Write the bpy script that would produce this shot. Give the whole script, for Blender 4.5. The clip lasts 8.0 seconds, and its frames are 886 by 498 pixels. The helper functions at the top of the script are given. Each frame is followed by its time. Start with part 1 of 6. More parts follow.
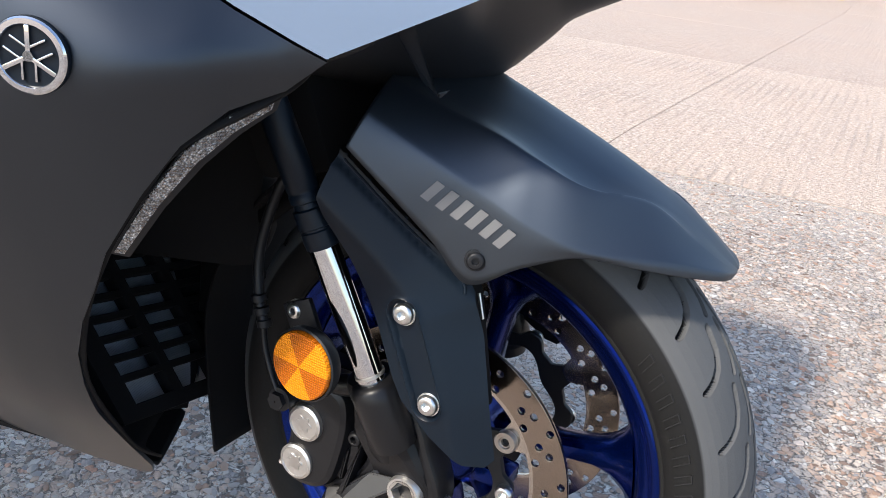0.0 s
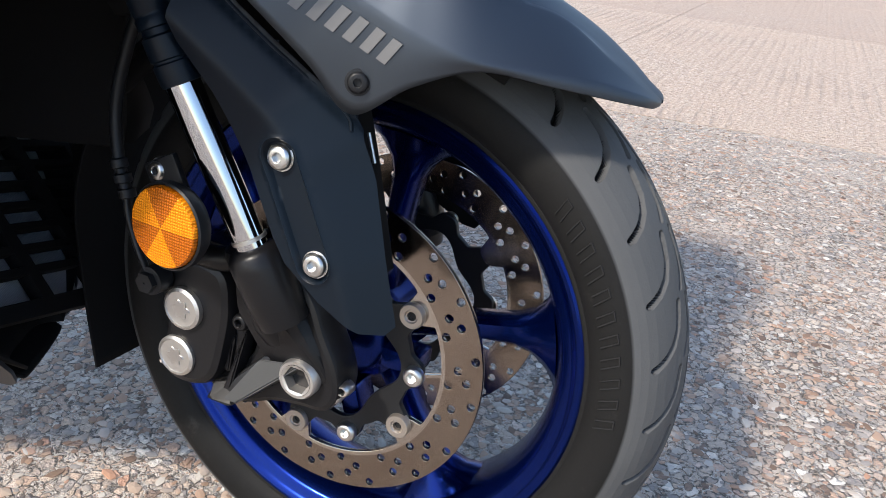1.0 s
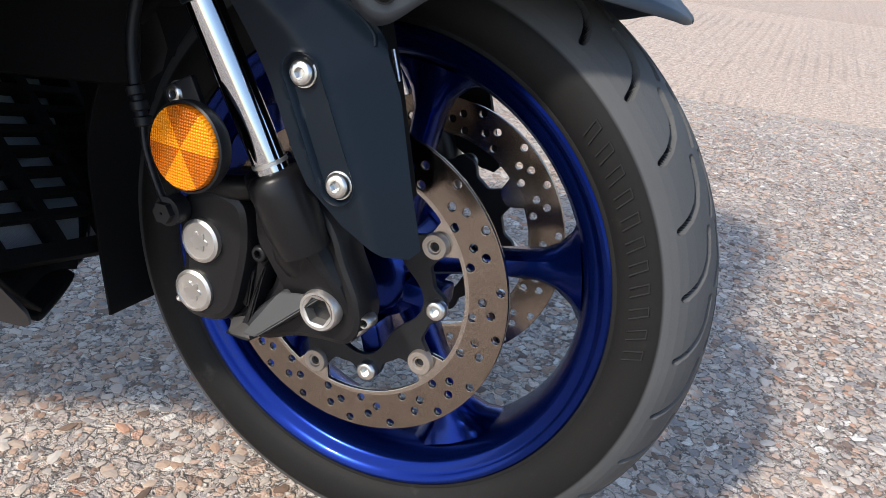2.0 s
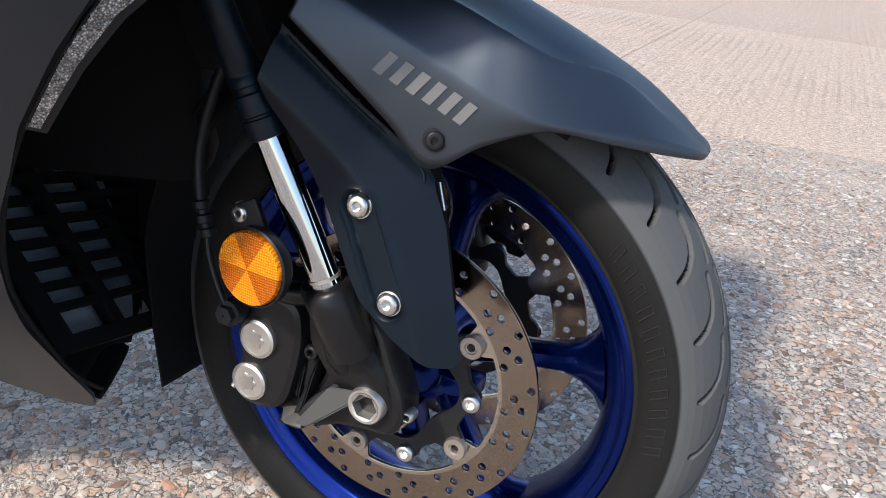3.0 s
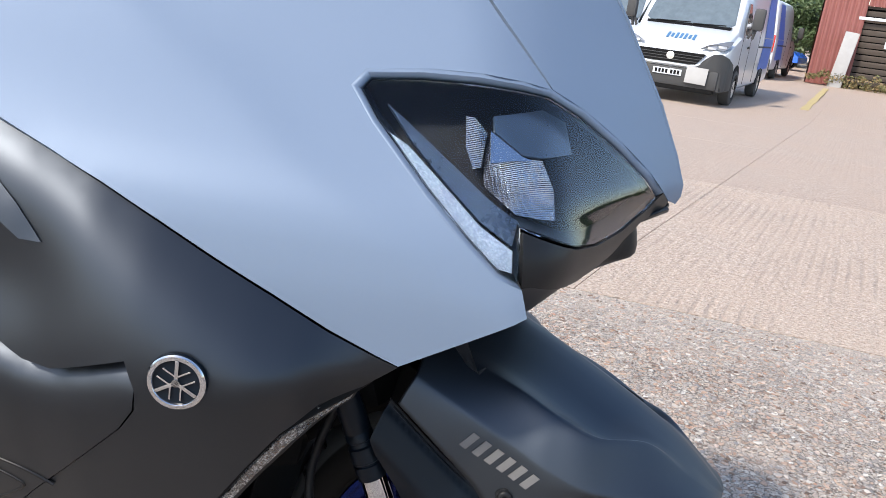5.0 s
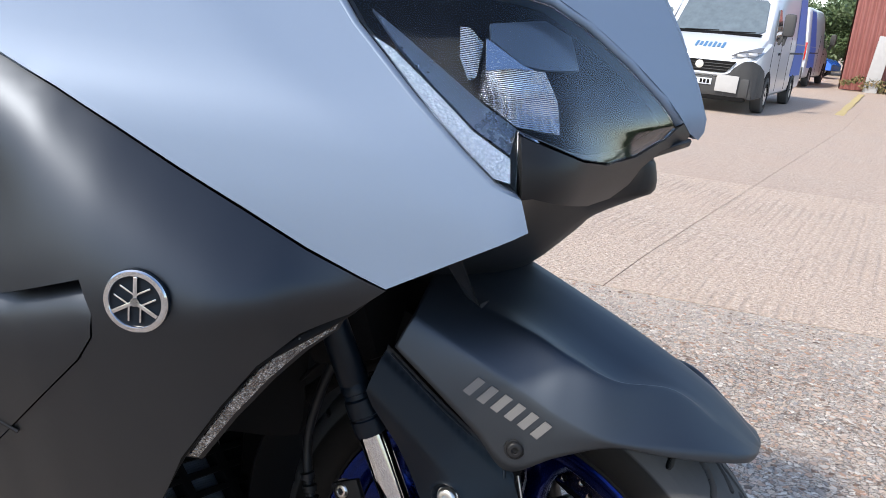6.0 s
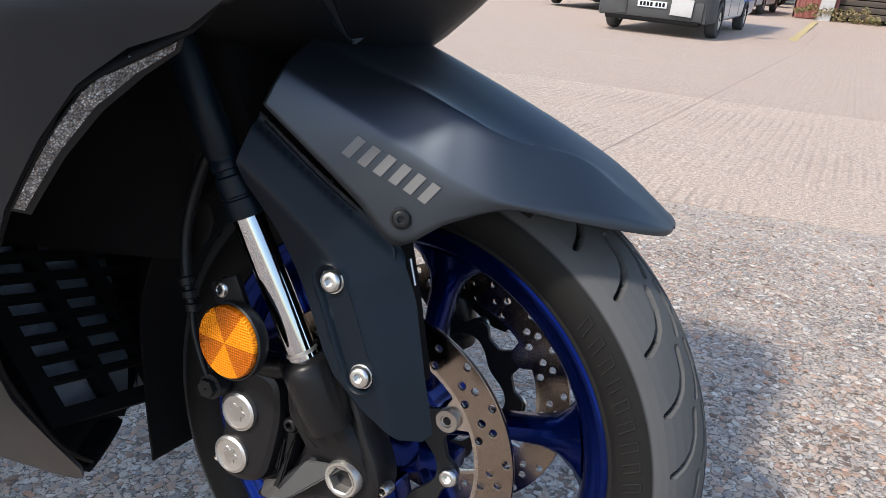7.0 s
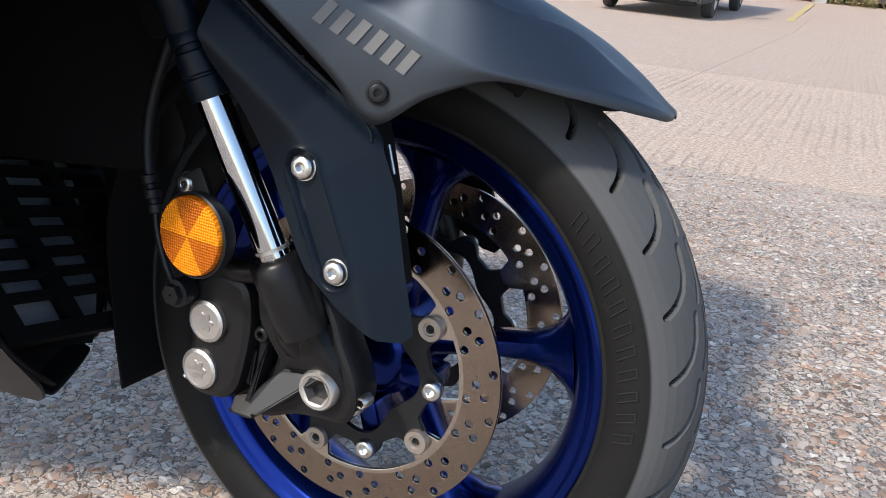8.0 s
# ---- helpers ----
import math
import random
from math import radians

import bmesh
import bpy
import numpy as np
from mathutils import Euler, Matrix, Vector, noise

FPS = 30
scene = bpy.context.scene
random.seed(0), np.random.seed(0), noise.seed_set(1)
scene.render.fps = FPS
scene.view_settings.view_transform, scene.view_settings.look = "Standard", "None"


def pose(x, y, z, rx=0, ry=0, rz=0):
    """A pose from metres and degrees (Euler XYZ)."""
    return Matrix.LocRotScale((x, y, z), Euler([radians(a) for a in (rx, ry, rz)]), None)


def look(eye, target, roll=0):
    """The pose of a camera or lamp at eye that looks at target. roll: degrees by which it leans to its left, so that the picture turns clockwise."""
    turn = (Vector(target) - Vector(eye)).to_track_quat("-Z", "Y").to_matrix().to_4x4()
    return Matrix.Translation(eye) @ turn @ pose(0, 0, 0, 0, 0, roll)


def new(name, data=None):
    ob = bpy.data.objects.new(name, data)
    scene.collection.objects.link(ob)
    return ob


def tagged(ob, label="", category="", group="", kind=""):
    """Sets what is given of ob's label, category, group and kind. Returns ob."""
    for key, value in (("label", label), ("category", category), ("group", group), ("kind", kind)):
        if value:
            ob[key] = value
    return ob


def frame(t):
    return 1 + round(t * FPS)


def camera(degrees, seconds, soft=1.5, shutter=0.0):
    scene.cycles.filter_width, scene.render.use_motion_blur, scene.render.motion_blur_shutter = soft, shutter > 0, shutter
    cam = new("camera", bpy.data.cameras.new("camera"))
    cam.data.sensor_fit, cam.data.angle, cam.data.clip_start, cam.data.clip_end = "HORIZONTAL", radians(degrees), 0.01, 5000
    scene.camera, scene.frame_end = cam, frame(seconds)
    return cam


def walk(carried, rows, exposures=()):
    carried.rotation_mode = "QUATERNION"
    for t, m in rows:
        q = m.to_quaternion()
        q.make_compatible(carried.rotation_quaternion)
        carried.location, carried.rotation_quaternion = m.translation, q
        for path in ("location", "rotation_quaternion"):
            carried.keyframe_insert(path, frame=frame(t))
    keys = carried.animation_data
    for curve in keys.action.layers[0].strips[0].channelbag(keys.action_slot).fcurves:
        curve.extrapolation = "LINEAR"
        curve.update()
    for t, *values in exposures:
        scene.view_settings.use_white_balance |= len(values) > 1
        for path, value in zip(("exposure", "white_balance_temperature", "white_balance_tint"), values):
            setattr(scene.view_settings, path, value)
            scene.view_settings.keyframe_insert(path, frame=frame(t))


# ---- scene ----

from mathutils.bvhtree import BVHTree
from mathutils.geometry import delaunay_2d_cdt

# ------------------------------------------------------------------ camera
cam = camera(59.24, 8.0, soft=0.8)
ROWS = [
    (0, 0.2512, -0.5810, 0.7618, 29.26, -24.68, -5.83),
    (0.5, 0.2701, -0.5402, 0.6858, 25.02, -25.77, -5.52),
    (1, 0.2796, -0.5283, 0.6435, 24.59, -26.03, -5.51),
    (2.3, 0.2661, -0.5524, 0.5850, 24.67, -26.47, -5.12),
    (2.5, 0.2556, -0.5601, 0.5836, 24.64, -26.25, -5.10),
    (3, 0.2487, -0.5698, 0.6869, 25.30, -26.28, -5.51),
    (3.5, 0.2349, -0.6044, 0.8212, 26.92, -21.63, -6.34),
    (4, 0.2142, -0.6613, 0.8679, 27.68, -18.25, -6.35),
    (4.5, 0.2224, -0.6796, 0.9126, 27.65, -18.32, -6.54),
    (4.7, 0.2264, -0.6747, 0.9264, 27.62, -18.33, -6.64),
    (5.8, 0.2217, -0.6468, 0.8946, 30.08, -15.54, -5.60),
    (6, 0.2420, -0.6224, 0.8411, 29.91, -16.53, -4.68),
    (6.5, 0.2726, -0.5788, 0.7556, 27.08, -20.25, -4.65),
    (7, 0.2922, -0.5700, 0.6980, 26.80, -20.83, -4.67),
    (7.5, 0.2949, -0.5560, 0.6575, 26.78, -20.96, -4.74),
    (8, 0.2983, -0.5463, 0.6174, 26.49, -21.92, -4.86),
]
walk(cam, [(t, pose(x, y, z, 90 + pitch, roll, yaw)) for t, x, y, z, yaw, pitch, roll in ROWS],
     [(0, 1.38), (0.5, 1.34), (1, 1.12), (2.5, 1.05), (3, 1.10), (3.5, 1.38), (4, 1.22), (4.5, 1.12), (6, 1.06), (6.5, 1.24), (7, 1.0), (8, 1.0)])

# ------------------------------------------------------------------ light
SUN_TO = Vector((-0.34, -0.92, 1.0)).normalized()
world = bpy.data.worlds.new("sky")
scene.world = world
world.use_nodes = True
wn = world.node_tree
sky = wn.nodes.new("ShaderNodeTexSky")
sky.sky_type = "NISHITA"
sky.sun_disc = False
sky.sun_elevation = math.asin(SUN_TO.z)
sky.sun_rotation = math.atan2(SUN_TO.x, SUN_TO.y)
sky.dust_density = 1.2
wn.nodes["Background"].inputs["Strength"].default_value = 0.15
wn.links.new(sky.outputs[0], wn.nodes["Background"].inputs["Color"])
sun_data = bpy.data.lights.new("sun", "SUN")
sun_data.energy, sun_data.angle, sun_data.color = 2.6, radians(4.5), (1.0, 0.92, 0.81)
sun = new("sun", sun_data)
sun.matrix_world = look(SUN_TO * 30, (0, 0, 0))


# ------------------------------------------------------------------ materials
class Nodes:
    """A node material being put together."""

    def __init__(self, name, color, rough=0.5, metal=0.0, coat=0.0):
        self.m = bpy.data.materials.new(name)
        self.m.use_nodes = True
        self.t = self.m.node_tree
        self.b = self.t.nodes["Principled BSDF"]
        self.b.inputs["Base Color"].default_value = (*color, 1)
        self.b.inputs["Roughness"].default_value = rough
        self.b.inputs["Metallic"].default_value = metal
        self.b.inputs["Coat Weight"].default_value = coat
        self.co = self.t.nodes.new("ShaderNodeTexCoord").outputs["Object"]

    def add(self, kind, **inputs):
        n = self.t.nodes.new("ShaderNode" + kind)
        for k, v in inputs.items():
            self.put(n.inputs[k.replace("_", " ")], v)
        return n

    def put(self, socket, v):
        if isinstance(v, bpy.types.NodeSocket):
            self.t.links.new(v, socket)
        else:
            socket.default_value = v

    def noise(self, scale, detail=4.0, rough=0.55, vec=None):
        return self.add("TexNoise", Vector=vec or self.co, Scale=scale, Detail=detail, Roughness=rough).outputs["Fac"]

    def ramp(self, fac, stops):
        n = self.t.nodes.new("ShaderNodeValToRGB")
        e = n.color_ramp.elements
        while len(e) < len(stops):
            e.new(0.5)
        for el, (p, c) in zip(e, stops):
            el.position = p
            el.color = (*c, 1) if len(c) == 3 else c
        self.put(n.inputs["Fac"], fac)
        return n.outputs["Color"]

    def mix(self, fac, a, b, blend="MIX"):
        n = self.t.nodes.new("ShaderNodeMix")
        n.data_type, n.blend_type = "RGBA", blend
        self.put(n.inputs["Factor"], fac)
        self.put(n.inputs[6], a if isinstance(a, bpy.types.NodeSocket) else (*a, 1))
        self.put(n.inputs[7], b if isinstance(b, bpy.types.NodeSocket) else (*b, 1))
        return n.outputs[2]

    def math(self, op, a, b=0.0):
        n = self.t.nodes.new("ShaderNodeMath")
        n.operation = op
        self.put(n.inputs[0], a)
        self.put(n.inputs[1], b)
        return n.outputs[0]

    def span(self, fac, lo, hi):
        return self.add("MapRange", Value=fac, To_Min=lo, To_Max=hi).outputs[0]

    def bump(self, height, strength, distance):
        n = self.add("Bump", Height=height, Strength=strength, Distance=distance)
        self.put(self.b.inputs["Normal"], n.outputs[0])

    def set(self, name, v):
        self.put(self.b.inputs[name], v)


def plain(name, color, rough=0.5, metal=0.0, coat=0.0, var=0.12, grain=60.0, bump=0.15, depth=0.0006, spec=0.5, grit=0.02):
    """Paint, plastic or metal with slight unevenness at two scales."""
    n = Nodes(name, color, rough, metal, coat)
    n.set("Specular IOR Level", spec)
    big, fine = n.noise(7.0), n.noise(grain, 6.0)
    dark = tuple(c * (1 - var) for c in color)
    light = tuple(min(1.0, c * (1 + var)) for c in color)
    n.set("Base Color", n.mix(n.span(big, 0.1, 0.9), dark, light))
    n.set("Roughness", n.math("ADD", n.span(fine, -grit, grit), n.math("ADD", n.span(big, -0.03, 0.03), rough)))
    if bump:
        n.bump(fine, bump, depth)
    return n.m


M_UPPER = plain("matt_silver_grey_paint", (0.153, 0.202, 0.280), 0.55, 0.25, var=0.03, grain=900, bump=0.0)
M_DARK = plain("matt_graphite_paint", (0.051, 0.058, 0.069), 0.43, 1.0, spec=0.4, var=0.05, grain=900, bump=0.0)
M_FENDER = plain("matt_grey_mudguard_paint", (0.066, 0.077, 0.093), 0.50, 1.0, spec=0.4, var=0.05, grain=900, bump=0.0)
M_PLASTIC = plain("black_moulded_plastic", (0.009, 0.0095, 0.011), 0.44, spec=0.24, var=0.15, grain=700, bump=0.12, depth=0.0003)
M_GUARD = plain("black_satin_plastic", (0.0026, 0.0060, 0.0112), 0.42, spec=0.20, var=0.06, grain=600, bump=0.0, grit=0.006)
M_INNER = plain("dull_black_plastic", (0.006, 0.006, 0.0065), 0.8, spec=0.15, var=0.2, grain=300)
M_CAST = plain("black_cast_metal", (0.0065, 0.0065, 0.0075), 0.36, 0.0, spec=0.24, var=0.2, grain=350, bump=0.25, depth=0.0005)
M_STEEL = plain("zinc_plated_steel", (0.55, 0.55, 0.54), 0.28, 1.0, var=0.15, grain=250)
M_BOLT = plain("brushed_silver_bolt", (0.50, 0.485, 0.465), 0.38, 0.9, var=0.12, grain=400)
M_RIVET = plain("dull_rivet_steel", (0.36, 0.32, 0.285), 0.42, 0.85, var=0.15, grain=300)
M_CHROME = plain("chromed_tube", (0.56, 0.58, 0.61), 0.07, 1.0, var=0.02, grain=300, bump=0.0, grit=0.0)
M_BLUE = plain("metallic_blue_paint", (0.0019, 0.0130, 0.120), 0.24, 0.92, coat=0.10, var=0.2, grain=500, bump=0.05, depth=0.0002)
M_GREYLETTER = plain("silver_grey_decal", (0.125, 0.125, 0.128), 0.5, 0.0, var=0.05, grain=300, bump=0.0)
# Paler copy of the black casting; a sky reflection is put into its colour.
M_EDGE = plain("bright_lit_casting", (0.045, 0.044, 0.043), 0.42, 0.4, var=0.3, grain=180, bump=0.2, depth=0.0004)
M_BARE = plain("pale_bare_alloy", (0.62, 0.60, 0.57), 0.45, 0.8, var=0.15, grain=300)


def tyre_material():
    n = Nodes("worn_rubber", (0.03, 0.03, 0.031), 0.62)
    big, fine = n.noise(11.0, 6.0), n.noise(420.0, 5.0)
    scuff = n.noise(35.0, 8.0, 0.7)
    sep = n.add("SeparateXYZ", Vector=n.co)
    rad = n.math("SQRT", n.math("ADD", n.math("POWER", sep.outputs[0], 2.0), n.math("POWER", sep.outputs[2], 2.0)))
    dust = n.ramp(n.math("MULTIPLY", n.math("SUBTRACT", rad, 0.235), 60.0), [(0.42, (0, 0, 0)), (0.56, (1, 1, 1))])
    c = n.mix(n.span(big, 0.0, 1.0), (0.0055, 0.0055, 0.0056), (0.010, 0.0098, 0.0096))
    c = n.mix(dust, c, n.mix(n.span(big, 0.0, 1.0), (0.055, 0.0575, 0.060), (0.080, 0.0815, 0.083)))
    c = n.mix(n.math("MULTIPLY", n.ramp(scuff, [(0.60, (0, 0, 0)), (0.76, (1, 1, 1))]), 0.22), c, (0.09, 0.085, 0.08))
    n.set("Base Color", c)
    n.set("Roughness", n.span(fine, 0.55, 0.75))
    n.set("Specular IOR Level", 0.16)
    n.bump(fine, 0.3, 0.0006)
    return n.m


def disc_material():
    n = Nodes("brown_brake_steel", (0.30, 0.25, 0.21), 0.28, 1.0)
    sep = n.add("SeparateXYZ", Vector=n.co)
    r = n.math("SQRT", n.math("ADD", n.math("POWER", sep.outputs[0], 2.0), n.math("POWER", sep.outputs[2], 2.0)))
    rings = n.add("TexNoise", Vector=n.add("CombineXYZ", X=r).outputs[0], Scale=900.0, Detail=3.0).outputs["Fac"]
    big = n.noise(25.0, 5.0)
    c = n.mix(n.span(rings, 0.0, 1.0), (0.20, 0.165, 0.14), (0.36, 0.31, 0.265))
    c = n.mix(n.math("MULTIPLY", big, 0.5), c, (0.17, 0.125, 0.095))
    n.set("Base Color", n.mix(n.math("LESS_THAN", r, 0.1022), c, (0.44, 0.40, 0.36)))
    n.set("Roughness", n.span(rings, 0.13, 0.26))
    n.bump(rings, 0.08, 0.0003)
    return n.m


def amber_material():
    n = Nodes("amber_reflector_plastic", (0.80, 0.22, 0.005), 0.12, 0.0, 0.15)
    sep = n.add("SeparateXYZ", Vector=n.co)
    ang = n.math("ARCTAN2", sep.outputs[2], sep.outputs[0])
    sect = n.math("SINE", n.math("MULTIPLY", ang, 3.0))
    w1 = n.math("SINE", n.math("MULTIPLY", n.math("ADD", sep.outputs[0], sep.outputs[2]), 1500.0))
    w2 = n.math("SINE", n.math("MULTIPLY", n.math("SUBTRACT", sep.outputs[0], sep.outputs[2]), 1500.0))
    prism = n.math("MULTIPLY", w1, w2)
    f = n.math("ADD", n.math("MULTIPLY", n.math("GREATER_THAN", sect, 0.0), 0.55), n.span(prism, 0.0, 0.3))
    n.set("Base Color", n.ramp(f, [(0.0, (0.36, 0.080, 0.0)), (0.5, (0.70, 0.19, 0.001)), (1.0, (0.95, 0.36, 0.008))]))
    n.set("Metallic", 0.3)
    n.set("Roughness", 0.38)
    n.set("Specular IOR Level", 0.25)
    n.bump(prism, 0.5, 0.0008)
    return n.m


# Near-black rubber for the tread cuts; their shade is put into the colour.
M_GROOVE = plain("groove_shade_rubber", (0.005, 0.005, 0.005), 0.8, spec=0.2, var=0.2, grain=300)
M_MARK = plain("raised_rubber", (0.013, 0.013, 0.0135), 0.6, spec=0.25, var=0.3, grain=300)
M_TYRE, M_DISC, M_AMBER = tyre_material(), disc_material(), amber_material()


def glass_material(name, color, rough=0.02, ior=1.45):
    n = Nodes(name, color, rough)
    n.set("Transmission Weight", 1.0)
    n.set("IOR", ior)
    return n.m


M_BEZEL = plain("blue_black_lamp_plastic", (0.012, 0.021, 0.038), 0.28, spec=0.8, var=0.15, grain=200, bump=0.0)
M_LENS = glass_material("clear_polycarbonate", (0.90, 0.94, 1.0), 0.02, 1.22)
def guide_material():
    n = Nodes("frosted_light_guide", (0.42, 0.48, 0.55), 0.25, 0.2, 0.5)
    v = n.add("TexVoronoi", Vector=n.co, Scale=420.0)
    n.set("Base Color", n.ramp(v.outputs["Distance"], [(0.0, (0.21, 0.25, 0.30)), (0.7, (0.14, 0.17, 0.215))]))
    n.bump(v.outputs["Distance"], 0.4, 0.001)
    return n.m


M_DRL = guide_material()


def ribbed_chrome():
    n = Nodes("ribbed_mirror_reflector", (0.8, 0.82, 0.85), 0.12, 1.0)
    sep = n.add("SeparateXYZ", Vector=n.co)
    n.bump(n.math("SINE", n.math("MULTIPLY", sep.outputs[2], 4600.0)), 0.8, 0.0006)
    return n.m


M_REFLECT = ribbed_chrome()


def stone_tint(n, v):
    sep = n.add("SeparateColor", Color=v.outputs["Color"])
    return n.ramp(sep.outputs[0], [(0.0, (0.13, 0.09, 0.07)), (0.12, (0.30, 0.20, 0.145)), (0.27, (0.46, 0.36, 0.285)), (0.42, (0.22, 0.205, 0.20)),
                                   (0.56, (0.50, 0.42, 0.345)), (0.70, (0.40, 0.27, 0.195)), (0.82, (0.42, 0.39, 0.36)), (0.93, (0.66, 0.62, 0.56)), (1.0, (0.40, 0.20, 0.12))])


def aggregate_material():
    """Worn concrete with its pebbles showing."""
    n = Nodes("exposed_aggregate_concrete", (0.35, 0.30, 0.25), 0.8)
    warp = n.mix(0.020, n.co, n.add("TexNoise", Vector=n.co, Scale=70.0, Detail=4.0).outputs["Color"], "ADD")
    v1 = n.add("TexVoronoi", Vector=warp, Scale=74.0, Randomness=1.0)
    v2 = n.add("TexVoronoi", Vector=warp, Scale=190.0, Randomness=1.0)
    edge1 = n.add("TexVoronoi", Vector=warp, Scale=74.0, Randomness=1.0)
    edge1.feature = "DISTANCE_TO_EDGE"
    sep = n.add("SeparateColor", Color=v1.outputs["Color"])
    grit = n.noise(330.0, 6.0, 0.7)
    paste = n.mix(n.span(grit, -0.3, 1.3), (0.34, 0.305, 0.265), (0.72, 0.67, 0.61))
    edge2 = n.add("TexVoronoi", Vector=warp, Scale=190.0, Randomness=1.0)
    edge2.feature = "DISTANCE_TO_EDGE"
    flat1 = n.ramp(edge1.outputs["Distance"], [(0.03, (0, 0, 0)), (0.10, (1, 1, 1))])
    flat2 = n.ramp(edge2.outputs["Distance"], [(0.04, (0, 0, 0)), (0.14, (1, 1, 1))])
    large = n.math("MULTIPLY", flat1, n.math("GREATER_THAN", sep.outputs[1], 0.38))
    speck = n.math("MULTIPLY", n.math("SUBTRACT", 1.0, n.math("GREATER_THAN", sep.outputs[1], 0.38)), flat2)
    mottle = n.span(n.noise(420.0, 3.0, 0.6), 0.62, 1.25)
    big_stone = n.mix(1.0, stone_tint(n, v1), n.add("CombineXYZ", X=mottle, Y=mottle, Z=mottle).outputs[0], "MULTIPLY")
    c = n.mix(large, n.mix(n.math("MULTIPLY", speck, 0.85), paste, stone_tint(n, v2)), big_stone)
    # Dirt between the stones, darkened further: crevice shade is put into this colour.
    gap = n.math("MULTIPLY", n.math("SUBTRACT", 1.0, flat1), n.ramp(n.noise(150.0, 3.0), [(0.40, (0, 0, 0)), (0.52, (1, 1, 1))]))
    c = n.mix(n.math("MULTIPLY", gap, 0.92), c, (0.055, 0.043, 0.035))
    shows = n.math("ADD", large, n.math("MULTIPLY", speck, 0.5))
    tone = n.noise(1.7, 6.0, 0.65)
    c = n.mix(n.ramp(tone, [(0.36, (0.30, 0.30, 0.30)), (0.5, (0, 0, 0))]), c, (0.62, 0.50, 0.41))
    c = n.mix(n.math("MULTIPLY", n.ramp(tone, [(0.52, (0, 0, 0)), (0.78, (1, 1, 1))]), 0.30), c, (0.21, 0.185, 0.165))
    sep_p = n.add("SeparateXYZ", Vector=n.co)
    inward = n.math("SUBTRACT", n.math("ADD", n.math("MULTIPLY", sep_p.outputs[0], 0.165), 1.985), sep_p.outputs[1])
    inward = n.math("ADD", inward, n.math("MULTIPLY", n.math("SUBTRACT", n.noise(5.0, 5.0, 0.65), 0.5), 0.5))
    c = n.mix(n.ramp(inward, [(0.0, (0.55, 0.55, 0.55)), (0.55, (0, 0, 0))]), c, n.mix(n.span(grit, -0.2, 1.2), (0.40, 0.34, 0.29), (0.64, 0.57, 0.50)))
    n.set("Base Color", n.mix(1.0, c, (1.16, 1.13, 1.10), "MULTIPLY"))
    n.set("Roughness", n.span(v1.outputs["Distance"], 0.6, 0.9))
    h = n.math("ADD", n.math("MULTIPLY", shows, 0.8), n.math("MULTIPLY", n.noise(130.0, 4.0, 0.6), 0.9))
    n.bump(h, 1.0, 0.010)
    return n.m


def brushed_material(name, tone, ridges, grain):
    """Rough tamped concrete with ridges in places."""
    n = Nodes(name, (0.55, 0.49, 0.42), 0.85)
    sep = n.add("SeparateXYZ", Vector=n.co)
    sway = n.math("ADD", n.math("MULTIPLY", n.noise(3.0, 3.0), 0.03), n.math("MULTIPLY", n.noise(22.0, 3.0), 0.018))
    lane = n.math("ADD", n.math("ADD", sep.outputs[0], n.math("MULTIPLY", sep.outputs[1], -0.012)), sway)
    ridge = n.span(n.math("SINE", n.math("MULTIPLY", lane, 118.0)), 0.0, 1.0)
    where = n.ramp(n.noise(0.9, 3.0), [(0.42, (0.15, 0.15, 0.15)), (0.58, (1, 1, 1))])
    rid = n.math("MULTIPLY", n.math("MULTIPLY", ridge, where), ridges)
    grit, fine, big = n.noise(70.0, 4.0, 0.65), n.noise(240.0, 4.0, 0.7), n.noise(1.0, 6.0, 0.6)
    v = n.add("TexVoronoi", Vector=n.co, Scale=110.0, Randomness=1.0)
    c = n.mix(n.span(fine, -0.2, 1.2), (0.33, 0.28, 0.24), (0.62, 0.55, 0.485))
    c = n.mix(0.30, c, stone_tint(n, v))
    c = n.mix(n.ramp(grit, [(0.34, (0.85, 0.85, 0.85)), (0.50, (0, 0, 0))]), c, (0.17, 0.135, 0.11))
    c = n.mix(n.ramp(grit, [(0.56, (0, 0, 0)), (0.66, (0.8, 0.8, 0.8))]), c, (0.70, 0.64, 0.58))
    c = n.mix(n.ramp(rid, [(0.55, (0, 0, 0)), (0.95, (0.42, 0.42, 0.42))]), c, (0.30, 0.25, 0.21))
    c = n.mix(n.math("MULTIPLY", n.ramp(big, [(0.4, (0, 0, 0)), (0.7, (1, 1, 1))]), 0.35), c, (0.46, 0.36, 0.29))
    patch = n.span(n.noise(0.35, 5.0, 0.6), -0.4, 1.4)
    c = n.mix(n.math("MULTIPLY", patch, 0.35), c, (0.47, 0.37, 0.30))
    n.set("Base Color", n.mix(1.0, c, tone, "MULTIPLY"))
    n.bump(n.math("ADD", n.math("MULTIPLY", rid, -0.7), n.math("MULTIPLY", grit, grain)), 0.8, 0.010)
    return n.m


M_AGG = aggregate_material()
M_RIDGED = brushed_material("ridged_concrete", (0.98, 0.92, 0.86), 1.1, 1.7)
M_WORN = brushed_material("worn_brown_concrete", (0.84, 0.78, 0.73), 0.35, 0.8)


